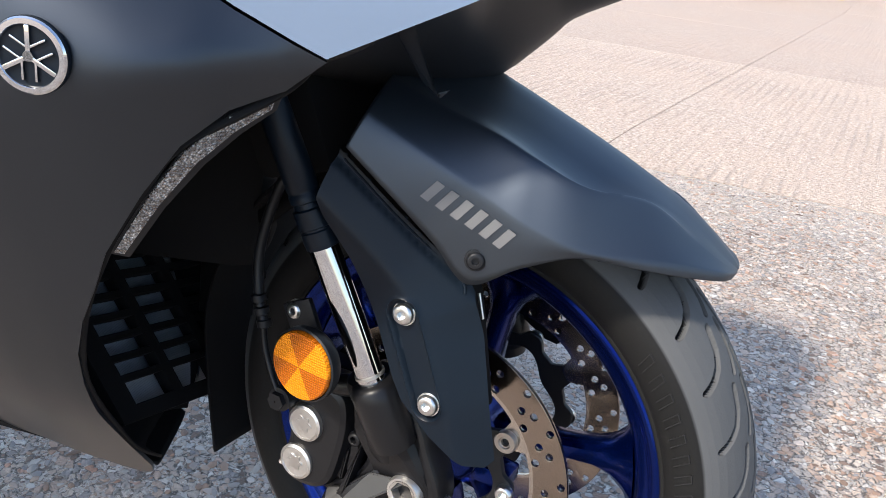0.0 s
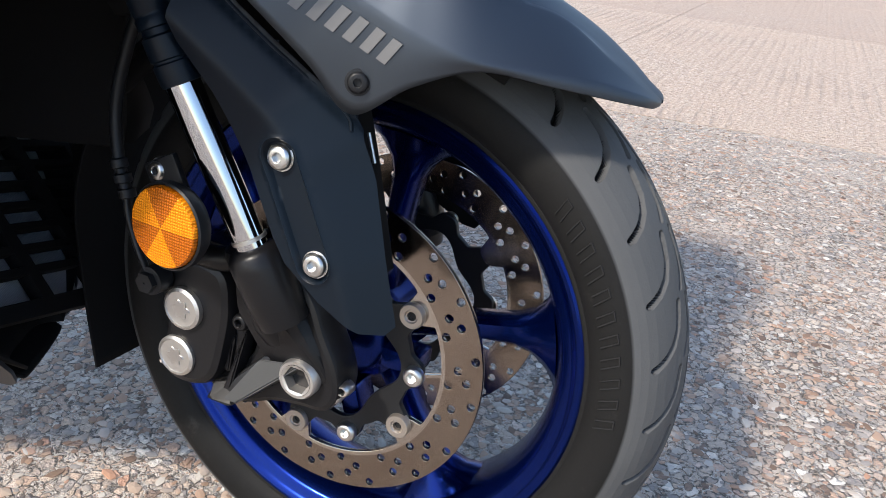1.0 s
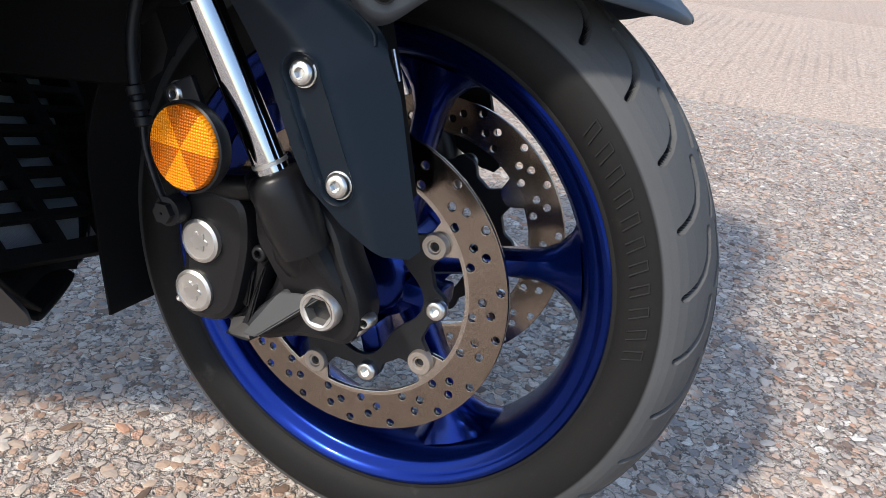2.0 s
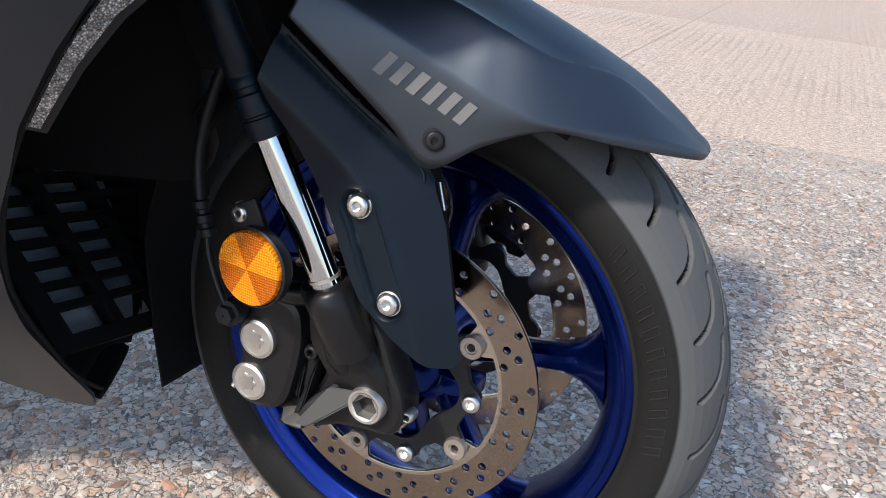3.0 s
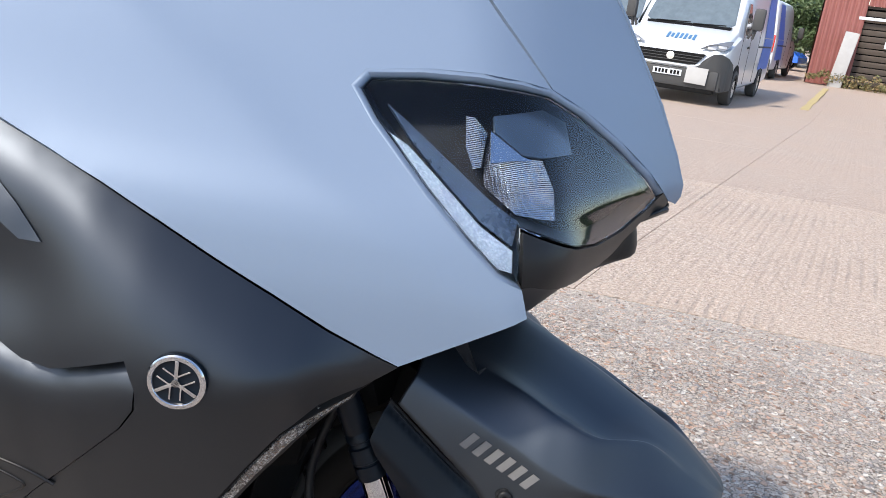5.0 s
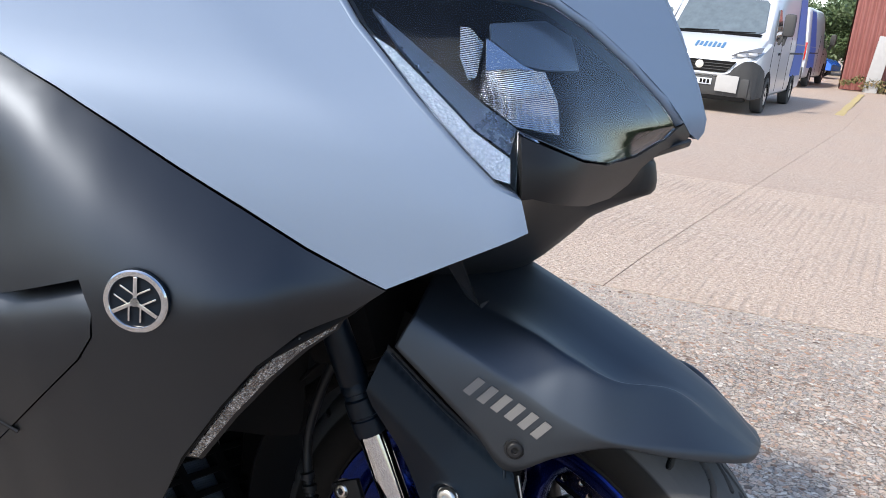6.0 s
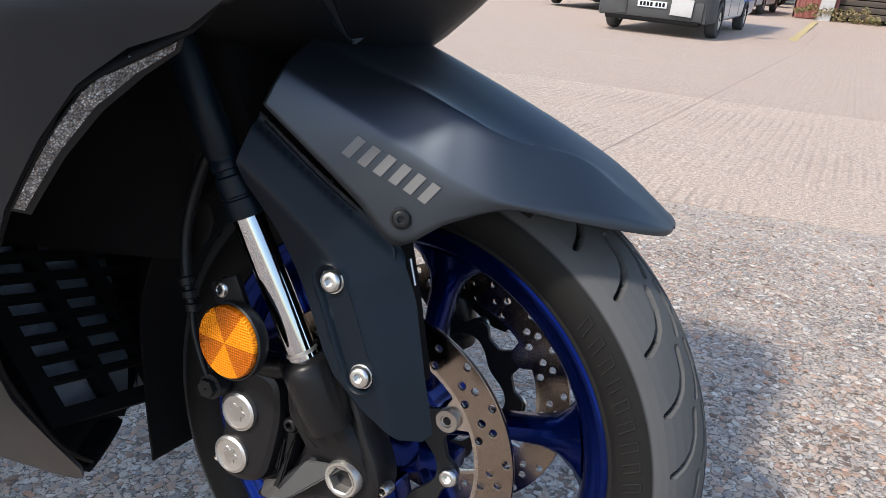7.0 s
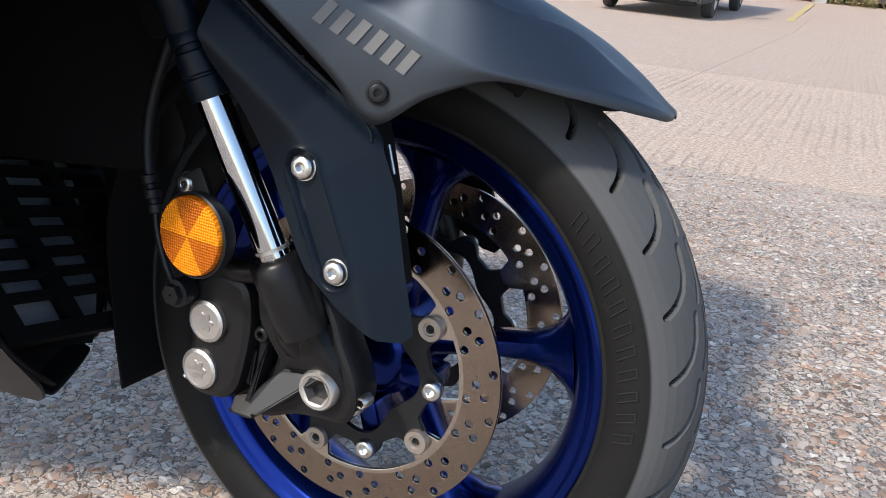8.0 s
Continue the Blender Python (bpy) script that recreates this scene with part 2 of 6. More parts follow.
def pebble_material():
    n = Nodes("mixed_pebbles", (0.4, 0.33, 0.26), 0.7)
    isl = n.add("NewGeometry").outputs["Random Per Island"]
    c = n.ramp(isl, [(0.0, (0.10, 0.065, 0.045)), (0.16, (0.33, 0.21, 0.14)), (0.34, (0.38, 0.29, 0.22)), (0.5, (0.21, 0.195, 0.185)), (0.72, (0.40, 0.34, 0.28)), (0.93, (0.46, 0.42, 0.37)), (1.0, (0.38, 0.20, 0.12))])
    n.set("Base Color", c)
    return n.m


def leaf_material(name, a, b):
    n = Nodes(name, a, 0.6)
    isl = n.add("NewGeometry").outputs["Random Per Island"]
    n.set("Base Color", n.mix(isl, a, b))
    return n.m


def crystal_material():
    n = Nodes("dirty_sparkle_plastic", (0.35, 0.34, 0.33), 0.2, 0.2)
    v = n.add("TexVoronoi", Vector=n.co, Scale=620.0)
    # Facet sparkle painted as pale cell centres on dark, with dirt patches over it.
    c = n.ramp(v.outputs["Distance"], [(0.0, (0.66, 0.65, 0.64)), (0.45, (0.24, 0.23, 0.22)), (0.9, (0.04, 0.04, 0.04))])
    n.set("Base Color", n.mix(n.ramp(n.noise(130.0, 4.0), [(0.42, (0.8, 0.8, 0.8)), (0.58, (0, 0, 0))]), c, (0.05, 0.045, 0.045)))
    n.set("Coat Weight", 0.8)
    n.bump(v.outputs["Distance"], 0.9, 0.002)
    return n.m


def fin_material():
    n = Nodes("radiator_fins", (0.5, 0.5, 0.5), 0.55, 0.0)
    sep = n.add("SeparateXYZ", Vector=n.co)
    w = n.math("SINE", n.math("MULTIPLY", sep.outputs[0], 3600.0))
    n.set("Base Color", n.mix(n.span(w, 0.0, 0.6), (0.34, 0.34, 0.345), (0.22, 0.22, 0.225)))
    n.bump(w, 0.4, 0.001)
    return n.m


def sheet_material():
    n = Nodes("faded_red_sheet", (0.33, 0.07, 0.05), 0.6)
    big, fine = n.noise(1.2, 6.0), n.noise(22.0, 6.0)
    c = n.mix(big, (0.165, 0.050, 0.043), (0.26, 0.095, 0.082))
    n.set("Base Color", n.mix(n.ramp(fine, [(0.58, (0, 0, 0)), (0.72, (1, 1, 1))]), c, (0.20, 0.10, 0.06)))
    return n.m


M_PEBBLE = pebble_material()
M_LEAF = leaf_material("green_leaves", (0.045, 0.080, 0.030), (0.085, 0.125, 0.05))
M_WEED = leaf_material("dry_weeds", (0.08, 0.10, 0.03), (0.26, 0.18, 0.09))
M_CRYSTAL, M_FIN, M_REDSHEET = crystal_material(), fin_material(), sheet_material()
M_BARK = plain("bark", (0.12, 0.085, 0.06), 0.85, var=0.3, grain=30, bump=0.5, depth=0.01)
M_VANWHITE = plain("white_vehicle_paint", (0.50, 0.53, 0.58), 0.30, coat=0.4, var=0.03, grain=200, bump=0.0)
M_VANBLUE = plain("blue_vinyl", (0.03, 0.13, 0.50), 0.4, var=0.08, grain=100, bump=0.0)
M_SIGNBLUE = plain("blue_sign_vinyl", (0.06, 0.16, 0.30), 0.45, var=0.06, grain=100, bump=0.0)
M_CARBLUE = plain("blue_car_paint", (0.02, 0.12, 0.60), 0.25, coat=0.6, var=0.05, bump=0.0)
M_BUMPER = plain("grey_bumper_plastic", (0.035, 0.036, 0.038), 0.6, var=0.15, grain=200)
# Mottled base colour imitates the cloudy sky mirrored in the windows.
M_DARKGLASS = plain("sky_mottled_window_glass", (0.10, 0.125, 0.14), 0.08, coat=1.0, var=0.45, bump=0.0)
M_LAMPGLASS = plain("headlamp_plastic", (0.16, 0.17, 0.19), 0.12, 0.2, coat=0.8, var=0.3, grain=40, bump=0.0)
M_REDLAMP = plain("red_lamp_plastic", (0.45, 0.02, 0.015), 0.2, coat=0.6, bump=0.0)
M_BOARD = plain("pale_grey_board", (0.36, 0.36, 0.36), 0.75, var=0.15, grain=30)
M_TIMBER = plain("dark_weathered_timber", (0.075, 0.06, 0.05), 0.8, var=0.35, grain=25, bump=0.4, depth=0.004)
M_YELLOW = plain("worn_yellow_paint", (0.42, 0.33, 0.15), 0.8, var=0.3, grain=30)


# ------------------------------------------------------------------ mesh helpers
def mesh_of(name, verts, faces, smooth=True):
    me = bpy.data.meshes.new(name)
    me.from_pydata([tuple(v) for v in verts], [], faces)
    me.update()
    if smooth:
        me.polygons.foreach_set("use_smooth", [True] * len(me.polygons))
    return me


def part(name, data, material, parent=None, label="", m=None, sharp=40.0):
    """One mesh object under a thing or a part; data is a bmesh or a mesh."""
    if isinstance(data, bmesh.types.BMesh):
        me = bpy.data.meshes.new(name)
        bmesh.ops.recalc_face_normals(data, faces=data.faces[:])
        data.to_mesh(me)
        data.free()
    else:
        me = data
    if sharp:
        me.polygons.foreach_set("use_smooth", [True] * len(me.polygons))
        me.set_sharp_from_angle(angle=radians(sharp))
    me.materials.clear()
    me.materials.append(material)
    ob = new(name, me)
    if m is not None:
        ob.matrix_basis = m
    if parent:
        ob.parent = parent
    if label:
        ob["label"] = label
    return ob


def thing(name, label, category, m=None, group="", kind=""):
    ob = new(name)
    if m is not None:
        ob.matrix_basis = m
    return tagged(ob, label, category, group, kind)


def lathe(profile, n=96, closed=False):
    """Turn a list of (radius, y) round the y axis."""
    verts, faces, k = [], [], len(profile)
    for i in range(n):
        a = 2 * math.pi * i / n
        for r, y in profile:
            verts.append((r * math.cos(a), y, r * math.sin(a)))
    for i in range(n):
        j = (i + 1) % n
        for q in range(k if closed else k - 1):
            p = (q + 1) % k
            faces.append((i * k + q, j * k + q, j * k + p, i * k + p))
    return mesh_of("lathe", verts, faces)


def spline(points, steps=8, closed=False):
    """A smooth curve through points (Catmull-Rom)."""
    p = [Vector(q) for q in points]
    n, out = len(p), []
    for i in range(n if closed else n - 1):
        a, b, c, d = ((p[(i - 1) % n], p[i], p[(i + 1) % n], p[(i + 2) % n]) if closed else
                      (p[max(i - 1, 0)], p[i], p[i + 1], p[min(i + 2, n - 1)]))
        for s in range(steps):
            t = s / steps
            out.append(0.5 * (2 * b + (c - a) * t + (2 * a - 5 * b + 4 * c - d) * t * t + (3 * b - a - 3 * c + d) * t ** 3))
    if not closed:
        out.append(p[-1])
    return out


def tube(points, radius, n=14, steps=8, caps=True):
    """A round bar along a smooth curve; radius may be a list, one a point."""
    path = spline(points, steps) if steps > 1 else [Vector(p) for p in points]
    k = len(path)
    rad = radius if isinstance(radius, (list, tuple)) else [radius] * len(points)
    rr = [float(np.interp(i / (k - 1) * (len(rad) - 1), range(len(rad)), rad)) for i in range(k)]
    verts, faces = [], []
    up = Vector((0.13, 0.21, 0.97))
    for i, p in enumerate(path):
        d = (path[min(i + 1, k - 1)] - path[max(i - 1, 0)]).normalized()
        a = d.cross(up if abs(d.dot(up)) < 0.95 else Vector((1, 0, 0))).normalized()
        b = d.cross(a)
        up = a.cross(d)
        for q in range(n):
            t = 2 * math.pi * q / n
            verts.append(p + rr[i] * (math.cos(t) * a + math.sin(t) * b))
    for i in range(k - 1):
        for q in range(n):
            r = (q + 1) % n
            faces.append((i * n + q, i * n + r, (i + 1) * n + r, (i + 1) * n + q))
    if caps:
        faces.append(tuple(range(n))[::-1])
        faces.append(tuple((k - 1) * n + q for q in range(n)))
    return mesh_of("tube", verts, faces)


def plate(outline, thick, holes=(), bevel=0.0):
    """A flat plate in the x-z plane, y from -thick/2 to thick/2, with real holes and rounded edges."""
    cu = bpy.data.curves.new("plate", "CURVE")
    cu.dimensions, cu.fill_mode = "2D", "BOTH"
    cu.extrude, cu.bevel_depth, cu.bevel_resolution, cu.offset = max(thick / 2 - bevel, 0.0), bevel, 1, -bevel
    for loop in (outline, *holes):
        sp = cu.splines.new("POLY")
        sp.points.add(len(loop) - 1)
        for q, xy in zip(sp.points, loop):
            q.co = (xy[0], xy[1], 0, 1)
        sp.use_cyclic_u = True
    ob = bpy.data.objects.new("plate", cu)
    me = bpy.data.meshes.new_from_object(ob)
    bpy.data.objects.remove(ob)
    bpy.data.curves.remove(cu)
    me.transform(Matrix.Rotation(radians(90), 4, "X"))
    return me


def circle(r, n=24, cx=0.0, cz=0.0, turn=0.0):
    return [(cx + r * math.cos(2 * math.pi * i / n + turn), cz + r * math.sin(2 * math.pi * i / n + turn)) for i in range(n)]


def box(sx, sy, sz, bevel=0.0, m=None):
    bm = bmesh.new()
    bmesh.ops.create_cube(bm, size=1)
    bmesh.ops.scale(bm, vec=(sx, sy, sz), verts=bm.verts)
    if bevel:
        bmesh.ops.bevel(bm, geom=bm.edges[:], offset=bevel, segments=2, affect="EDGES", profile=0.6)
    if m is not None:
        bm.transform(m)
    return bm


def table(x, pairs):
    return float(np.interp(x, [p[0] for p in pairs], [p[1] for p in pairs]))


def inside(p, poly):
    hit = False
    for i in range(len(poly)):
        a, b = poly[i - 1], poly[i]
        if (a[1] > p[1]) != (b[1] > p[1]) and p[0] < (b[0] - a[0]) * (p[1] - a[1]) / (b[1] - a[1]) + a[0]:
            hit = not hit
    return hit


def skin(outline, surface, step=0.012, thick=0.003, lip=0.0, out=-1.0, loops=()):
    """A shell panel: an outline in two coordinates, laid on surface(a, b) -> Vector; thick goes inwards; lip rolls the edge inwards."""
    edge = []
    for i in range(len(outline)):
        a, b = Vector(outline[i - 1]), Vector(outline[i])
        k = max(1, int((b - a).length / step))
        edge += [a.lerp(b, (s + 1) / k) for s in range(k)]
    ring = [tuple(e) for e in edge]
    xs, ys = [p[0] for p in ring], [p[1] for p in ring]
    pts, n = list(edge), len(edge)
    fixed = [(i, (i + 1) % n) for i in range(n)]
    for line in loops:
        b0 = len(pts)
        pts += [Vector(q) for q in line]
        fixed += [(b0 + i, b0 + (i + 1) % len(line)) for i in range(len(line))]
        ring_all = ring_all + [tuple(q) for q in line] if b0 > n else ring + [tuple(q) for q in line]
    near = np.array(ring_all if loops else ring)
    y, row = min(ys) + step / 2, 0
    while y < max(ys):
        x = min(xs) + (step / 2 if row % 2 else 0)
        while x < max(xs):
            if inside((x, y), ring) and np.min(np.sum((near - (x, y)) ** 2, axis=1)) > (0.55 * step) ** 2:
                pts.append(Vector((x, y)))
            x += step
        y += step * 0.87
        row += 1
    v2, _, f2, *_ = delaunay_2d_cdt(pts, fixed, [], 1, 1e-7)
    top = [surface(p.x, p.y) for p in v2]
    e = step * 0.25
    nor = []
    for p in v2:
        a = surface(p.x + e, p.y) - surface(p.x - e, p.y)
        b = surface(p.x, p.y + e) - surface(p.x, p.y - e)
        q = a.cross(b)
        nor.append(q.normalized() if q.length > 1e-12 else Vector((0, -1, 0)))
    if sum(q.y for q in nor) * out < 0:
        nor = [-q for q in nor]
    k = len(top)
    verts = top + [p - q * thick for p, q in zip(top, nor)]
    faces, count = [], {}
    for f in f2:
        a, b, c = (top[i] for i in f[:3])
        if (b - a).cross(c - a).dot(nor[f[0]]) < 0:
            f = f[::-1]
        faces.append(tuple(f))
        faces.append(tuple(i + k for i in f[::-1]))
        for i in range(len(f)):
            count[(f[i], f[(i + 1) % len(f)])] = 1
    for a, b in list(count):
        if (b, a) not in count:
            faces.append((b, a, a + k, b + k))
    return mesh_of("skin", verts, faces)


def loft(curves, steps=6, cross=4):
    """A surface over rows of points: each row is one rib."""
    ribs = [spline(c, cross) for c in curves]
    k = len(ribs[0])
    cols = [spline([r[i] for r in ribs], steps) for i in range(k)]
    n = len(cols[0])
    verts = [cols[i][j] for j in range(n) for i in range(k)]
    faces = [(j * k + i, j * k + i + 1, (j + 1) * k + i + 1, (j + 1) * k + i) for j in range(n - 1) for i in range(k - 1)]
    return mesh_of("loft", verts, faces)


def shell(ob, thick):
    """Thickness for a loft."""
    mod = ob.modifiers.new("thickness", "SOLIDIFY")
    mod.thickness, mod.offset = thick, -1.0
    return ob


def joined(*meshes):
    bm = bmesh.new()
    for me in meshes:
        if isinstance(me, bmesh.types.BMesh):
            tmp = bpy.data.meshes.new("tmp")
            me.to_mesh(tmp)
            me.free()
            me = tmp
        bm.from_mesh(me)
    return bm


def moved(me, m):
    if isinstance(me, bmesh.types.BMesh):
        me.transform(m)
    else:
        me.transform(m)
    return me


def aim(at, d):
    """A pose at a point whose -y axis points along d."""
    d = Vector(d).normalized()
    return Matrix.Translation(at) @ (-d).to_track_quat("Y", "Z").to_matrix().to_4x4()


# ------------------------------------------------------------------ ground
def fall(y):
    """The yard falls gently away from the motorcycle."""
    return -0.0323 * (min(max(2.4, y), 14.2) - 2.4)


def slab_mesh(corners, thick=0.03, nx=24, ny=24):
    """A concrete slab between four corners, with rounded-off arrises."""
    a, b, c, d = (Vector(q) for q in corners)
    verts, faces = [], []
    for j in range(ny + 1):
        for i in range(nx + 1):
            s, t = i / nx, j / ny
            p = a.lerp(b, s).lerp(d.lerp(c, s), t)
            e = min(s, 1 - s, t, 1 - t)
            verts.append((p.x, p.y, fall(p.y) - (0.0012 if e == 0 else 0) + 0.0015 * noise.noise((p.x * 2, p.y * 2, 0))))
    k = nx + 1
    for j in range(ny):
        for i in range(nx):
            faces.append((j * k + i, j * k + i + 1, (j + 1) * k + i + 1, (j + 1) * k + i))
    rim = [i for i in range(k)] + [j * k + nx for j in range(1, ny + 1)] + [ny * k + i for i in range(nx - 1, -1, -1)] + [j * k for j in range(ny - 1, 0, -1)]
    base = len(verts)
    for r in rim:
        x, y, z = verts[r]
        verts.append((x, y, z - thick))
    for i in range(len(rim)):
        j = (i + 1) % len(rim)
        faces.append((rim[j], rim[i], base + i, base + j))
    return mesh_of("slab", verts, faces)


ground_bm = bmesh.new()
xs_g = [-300, -60, -20, -8, 8, 20, 60, 300]
ys_g = [-300, -60, -10, 2.4, 14.2, 30, 60, 300]
grid_g = [[ground_bm.verts.new((x, y, fall(min(y, 40)) - 0.02)) for x in xs_g] for y in ys_g]
for j in range(7):
    for i in range(7):
        ground_bm.faces.new((grid_g[j][i], grid_g[j][i + 1], grid_g[j + 1][i + 1], grid_g[j + 1][i]))
ground = tagged(part("ground", ground_bm, M_WORN, sharp=0), "pale worn concrete yard running to the distance", "ground", kind="structure")


def joint_y(k, x):
    """The k-th cross joint of the yard."""
    return 1.985 + 0.165 * x + (k * 3.1 if k > 0 else k * 4.2)


def joint_x(k, y):
    return -0.49 + 0.012 * (y - 1.9) + k * 3.6


pavement = thing("pavement", "jointed concrete yard, pebbly aggregate then ridged slabs", "paving", kind="structure")
GAP = 0.0048
for r in range(-1, 6):
    for q in range(-3, 4):
        pts = []
        for (dq, dr, sx, sy) in ((0, 0, 1, 1), (1, 0, -1, 1), (1, 1, -1, -1), (0, 1, 1, -1)):
            y = joint_y(r + dr, 0)
            x = joint_x(q + dq, y)
            y = joint_y(r + dr, x)
            if r < 0 and dr == 0:
                y = -4.0
            pts.append((x + sx * GAP * 0.4, y + sy * GAP, 0))
        if r < 0:
            continue
        part("slab", slab_mesh(pts), M_RIDGED if r < 1 else M_WORN, pavement, sharp=30)
near = [(-12, -6, 0), (12, -6, 0), (12, joint_y(0, 12) - GAP, 0), (-12, joint_y(0, -12) - GAP, 0)]
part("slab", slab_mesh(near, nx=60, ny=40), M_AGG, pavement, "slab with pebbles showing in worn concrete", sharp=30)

# ------------------------------------------------------------------ motorcycle
LEAN_DEG = -5.325
BIKE = pose(0, 0, 0, LEAN_DEG, 0, 0)
bike = thing("motorcycle", "matt grey maxi scooter with blue wheels, parked on its side stand", "motorcycle", BIKE)
HUB = Vector((0, 0, 0.2745))
PSI = radians(30)
BODY = Matrix.Translation((-0.05 * math.sin(PSI), 0.05 * math.cos(PSI), 0)) @ Matrix.Rotation(PSI, 4, "Z")
WHEEL = Matrix.Translation(HUB)


# ---- front wheel
def tyre_mesh():
    half = [(0.1985, 0.0475), (0.2030, 0.0505), (0.2065, 0.0520), (0.2085, 0.0518), (0.2110, 0.0545), (0.2180, 0.0582), (0.2260, 0.0602), (0.2340, 0.0608),
            (0.2405, 0.0600), (0.2425, 0.0590), (0.2480, 0.0562), (0.2535, 0.0520), (0.2590, 0.0460), (0.2640, 0.0382), (0.2685, 0.0290), (0.2720, 0.0180), (0.2740, 0.0080)]
    prof = [(r, -y) for r, y in half]
    dense = []
    full = prof + [(0.2745, 0.0)] + [(r, -y) for r, y in reversed(prof)]
    for i in range(len(full) - 1):
        (r0, y0), (r1, y1) = full[i], full[i + 1]
        k = 12 if r0 > 0.244 and r1 > 0.238 else 1
        for s in range(k):
            dense.append((r0 + (r1 - r0) * s / k, y0 + (y1 - y0) * s / k))
    dense.append(full[-1])
    per = 66
    n, k = 32 * per, len(dense)
    pitch = 2 * math.pi / 32
    long_cut = [(0.00, -0.0475), (0.10, -0.039), (0.26, -0.030), (0.50, -0.0235), (0.85, -0.0195)]
    mid_cut = [(0.02, -0.0115), (0.22, -0.0065), (0.50, -0.0035), (0.85, -0.0025)]
    short_cut = [(0.55, -0.056), (0.70, -0.049), (0.88, -0.043)]

    def dist(a, y, line, w):
        best = 1.0
        for (a0, y0), (a1, y1) in zip(line, line[1:]):
            dx, dy = (a1 - a0) * pitch * 0.27, y1 - y0
            px, py = (a - a0) * pitch * 0.27, y - y0
            t = min(1, max(0, (px * dx + py * dy) / (dx * dx + dy * dy)))
            best = min(best, math.hypot(px - t * dx, py - t * dy))
        return max(0.0, 1 - best / w)

    cuts = [[0.0] * k for _ in range(per)]
    for i in range(per):
        for q, (r, y) in enumerate(dense):
            if r > 0.240:
                for side, off in ((1, 0.0), (-1, 0.5)):
                    a = (i / per + off) % 1.0
                    for shift in (-1, 0, 1):
                        cuts[i][q] = max(cuts[i][q], dist(a + shift, y * side, long_cut, 0.0032), dist(a + shift, y * side, mid_cut, 0.0028))
    verts = []
    for i in range(n):
        ang = 2 * math.pi * i / n
        for q, (r, y) in enumerate(dense):
            r2 = r - 0.0085 * min(1.0, cuts[i % per][q] * 2.6)
            verts.append((r2 * math.cos(ang), y, r2 * math.sin(ang)))
    faces = []
    for i in range(n):
        j = (i + 1) % n
        for q in range(k - 1):
            faces.append((i * k + q, j * k + q, j * k + q + 1, i * k + q + 1))
    in_cut = [min(cuts[i % per][q], cuts[(i + 1) % per][q + 1]) > 0.2 for i in range(n) for q in range(k - 1)]
    return mesh_of("tyre", verts, faces), in_cut


def spoke_mesh():
    """One cast spoke along +x, wide where it meets the rim."""
    ribs = []
    for x, w, h in ((0.030, 0.015, 0.026), (0.060, 0.0125, 0.022), (0.100, 0.0105, 0.018), (0.135, 0.0125, 0.018), (0.155, 0.018, 0.022), (0.168, 0.030, 0.027), (0.177, 0.050, 0.031)):
        ring = []
        for t in range(12):
            a = 2 * math.pi * t / 12
            c, s = math.cos(a), math.sin(a)
            e = (abs(c) ** 3 + abs(s) ** 3) ** (-1 / 3)
            ring.append(Vector((x - (0.006 * c * c if x > 0.15 else 0), h * s * e, w * c * e)))
        ribs.append(ring)
    verts, faces = [], []
    for ring in ribs:
        verts += ring
    for i in range(len(ribs) - 1):
        for t in range(12):
            u = (t + 1) % 12
            faces.append((i * 12 + t, i * 12 + u, (i + 1) * 12 + u, (i + 1) * 12 + t))
    return mesh_of("spoke", verts, faces)


def disc_mesh():
    inner = []
    for i in range(200):
        a = 2 * math.pi * i / 200
        d = min(abs((math.degrees(a) + 35.9 + 36 + 72 * k) % 360 - 180) for k in range(5))
        d = min(abs(((math.degrees(a) + 35.9 - 72 * k + 180) % 360) - 180) for k in range(5))
        tab = max(0.0, 1 - (d / 9.0) ** 4) if d < 9 else 0.0
        inner.append(((0.0985 - 0.017 * tab) * math.cos(a), (0.0985 - 0.017 * tab) * math.sin(a)))
    holes = []
    for k in range(18):
        for q, r in enumerate((0.1058, 0.1130, 0.1205, 0.1278)):
            a = 2 * math.pi * (k / 18 + (0.0, 0.021, 0.008, 0.034)[q] + (0.006 if k % 2 else 0))
            holes.append(circle(0.0036, 10, r * math.cos(a), r * math.sin(a)))
    return plate(circle(0.1335, 180), 0.0045, [inner] + holes, 0.0004)


def carrier_mesh():
    outer, inner = [], []
    for i in range(240):
        a = math.degrees(2 * math.pi * i / 240)
        db = min(abs(((a + 35.9 - 72 * k + 180) % 360) - 180) for k in range(5))
        dc = min(abs(((a + 0.34 - 72 * k + 180) % 360) - 180) for k in range(5))
        r = 0.0735 + 0.0165 * math.exp(-(db / 8.5) ** 4) + 0.0105 * math.exp(-(dc / 9.5) ** 4)
        ri = 0.0585 + 0.006 * math.cos(math.radians(5 * (a + 0.34)))
        outer.append((r * math.cos(math.radians(a)), r * math.sin(math.radians(a))))
        inner.append((ri * math.cos(math.radians(a)), ri * math.sin(math.radians(a))))
    return plate(outer, 0.006, [inner], 0.0008)


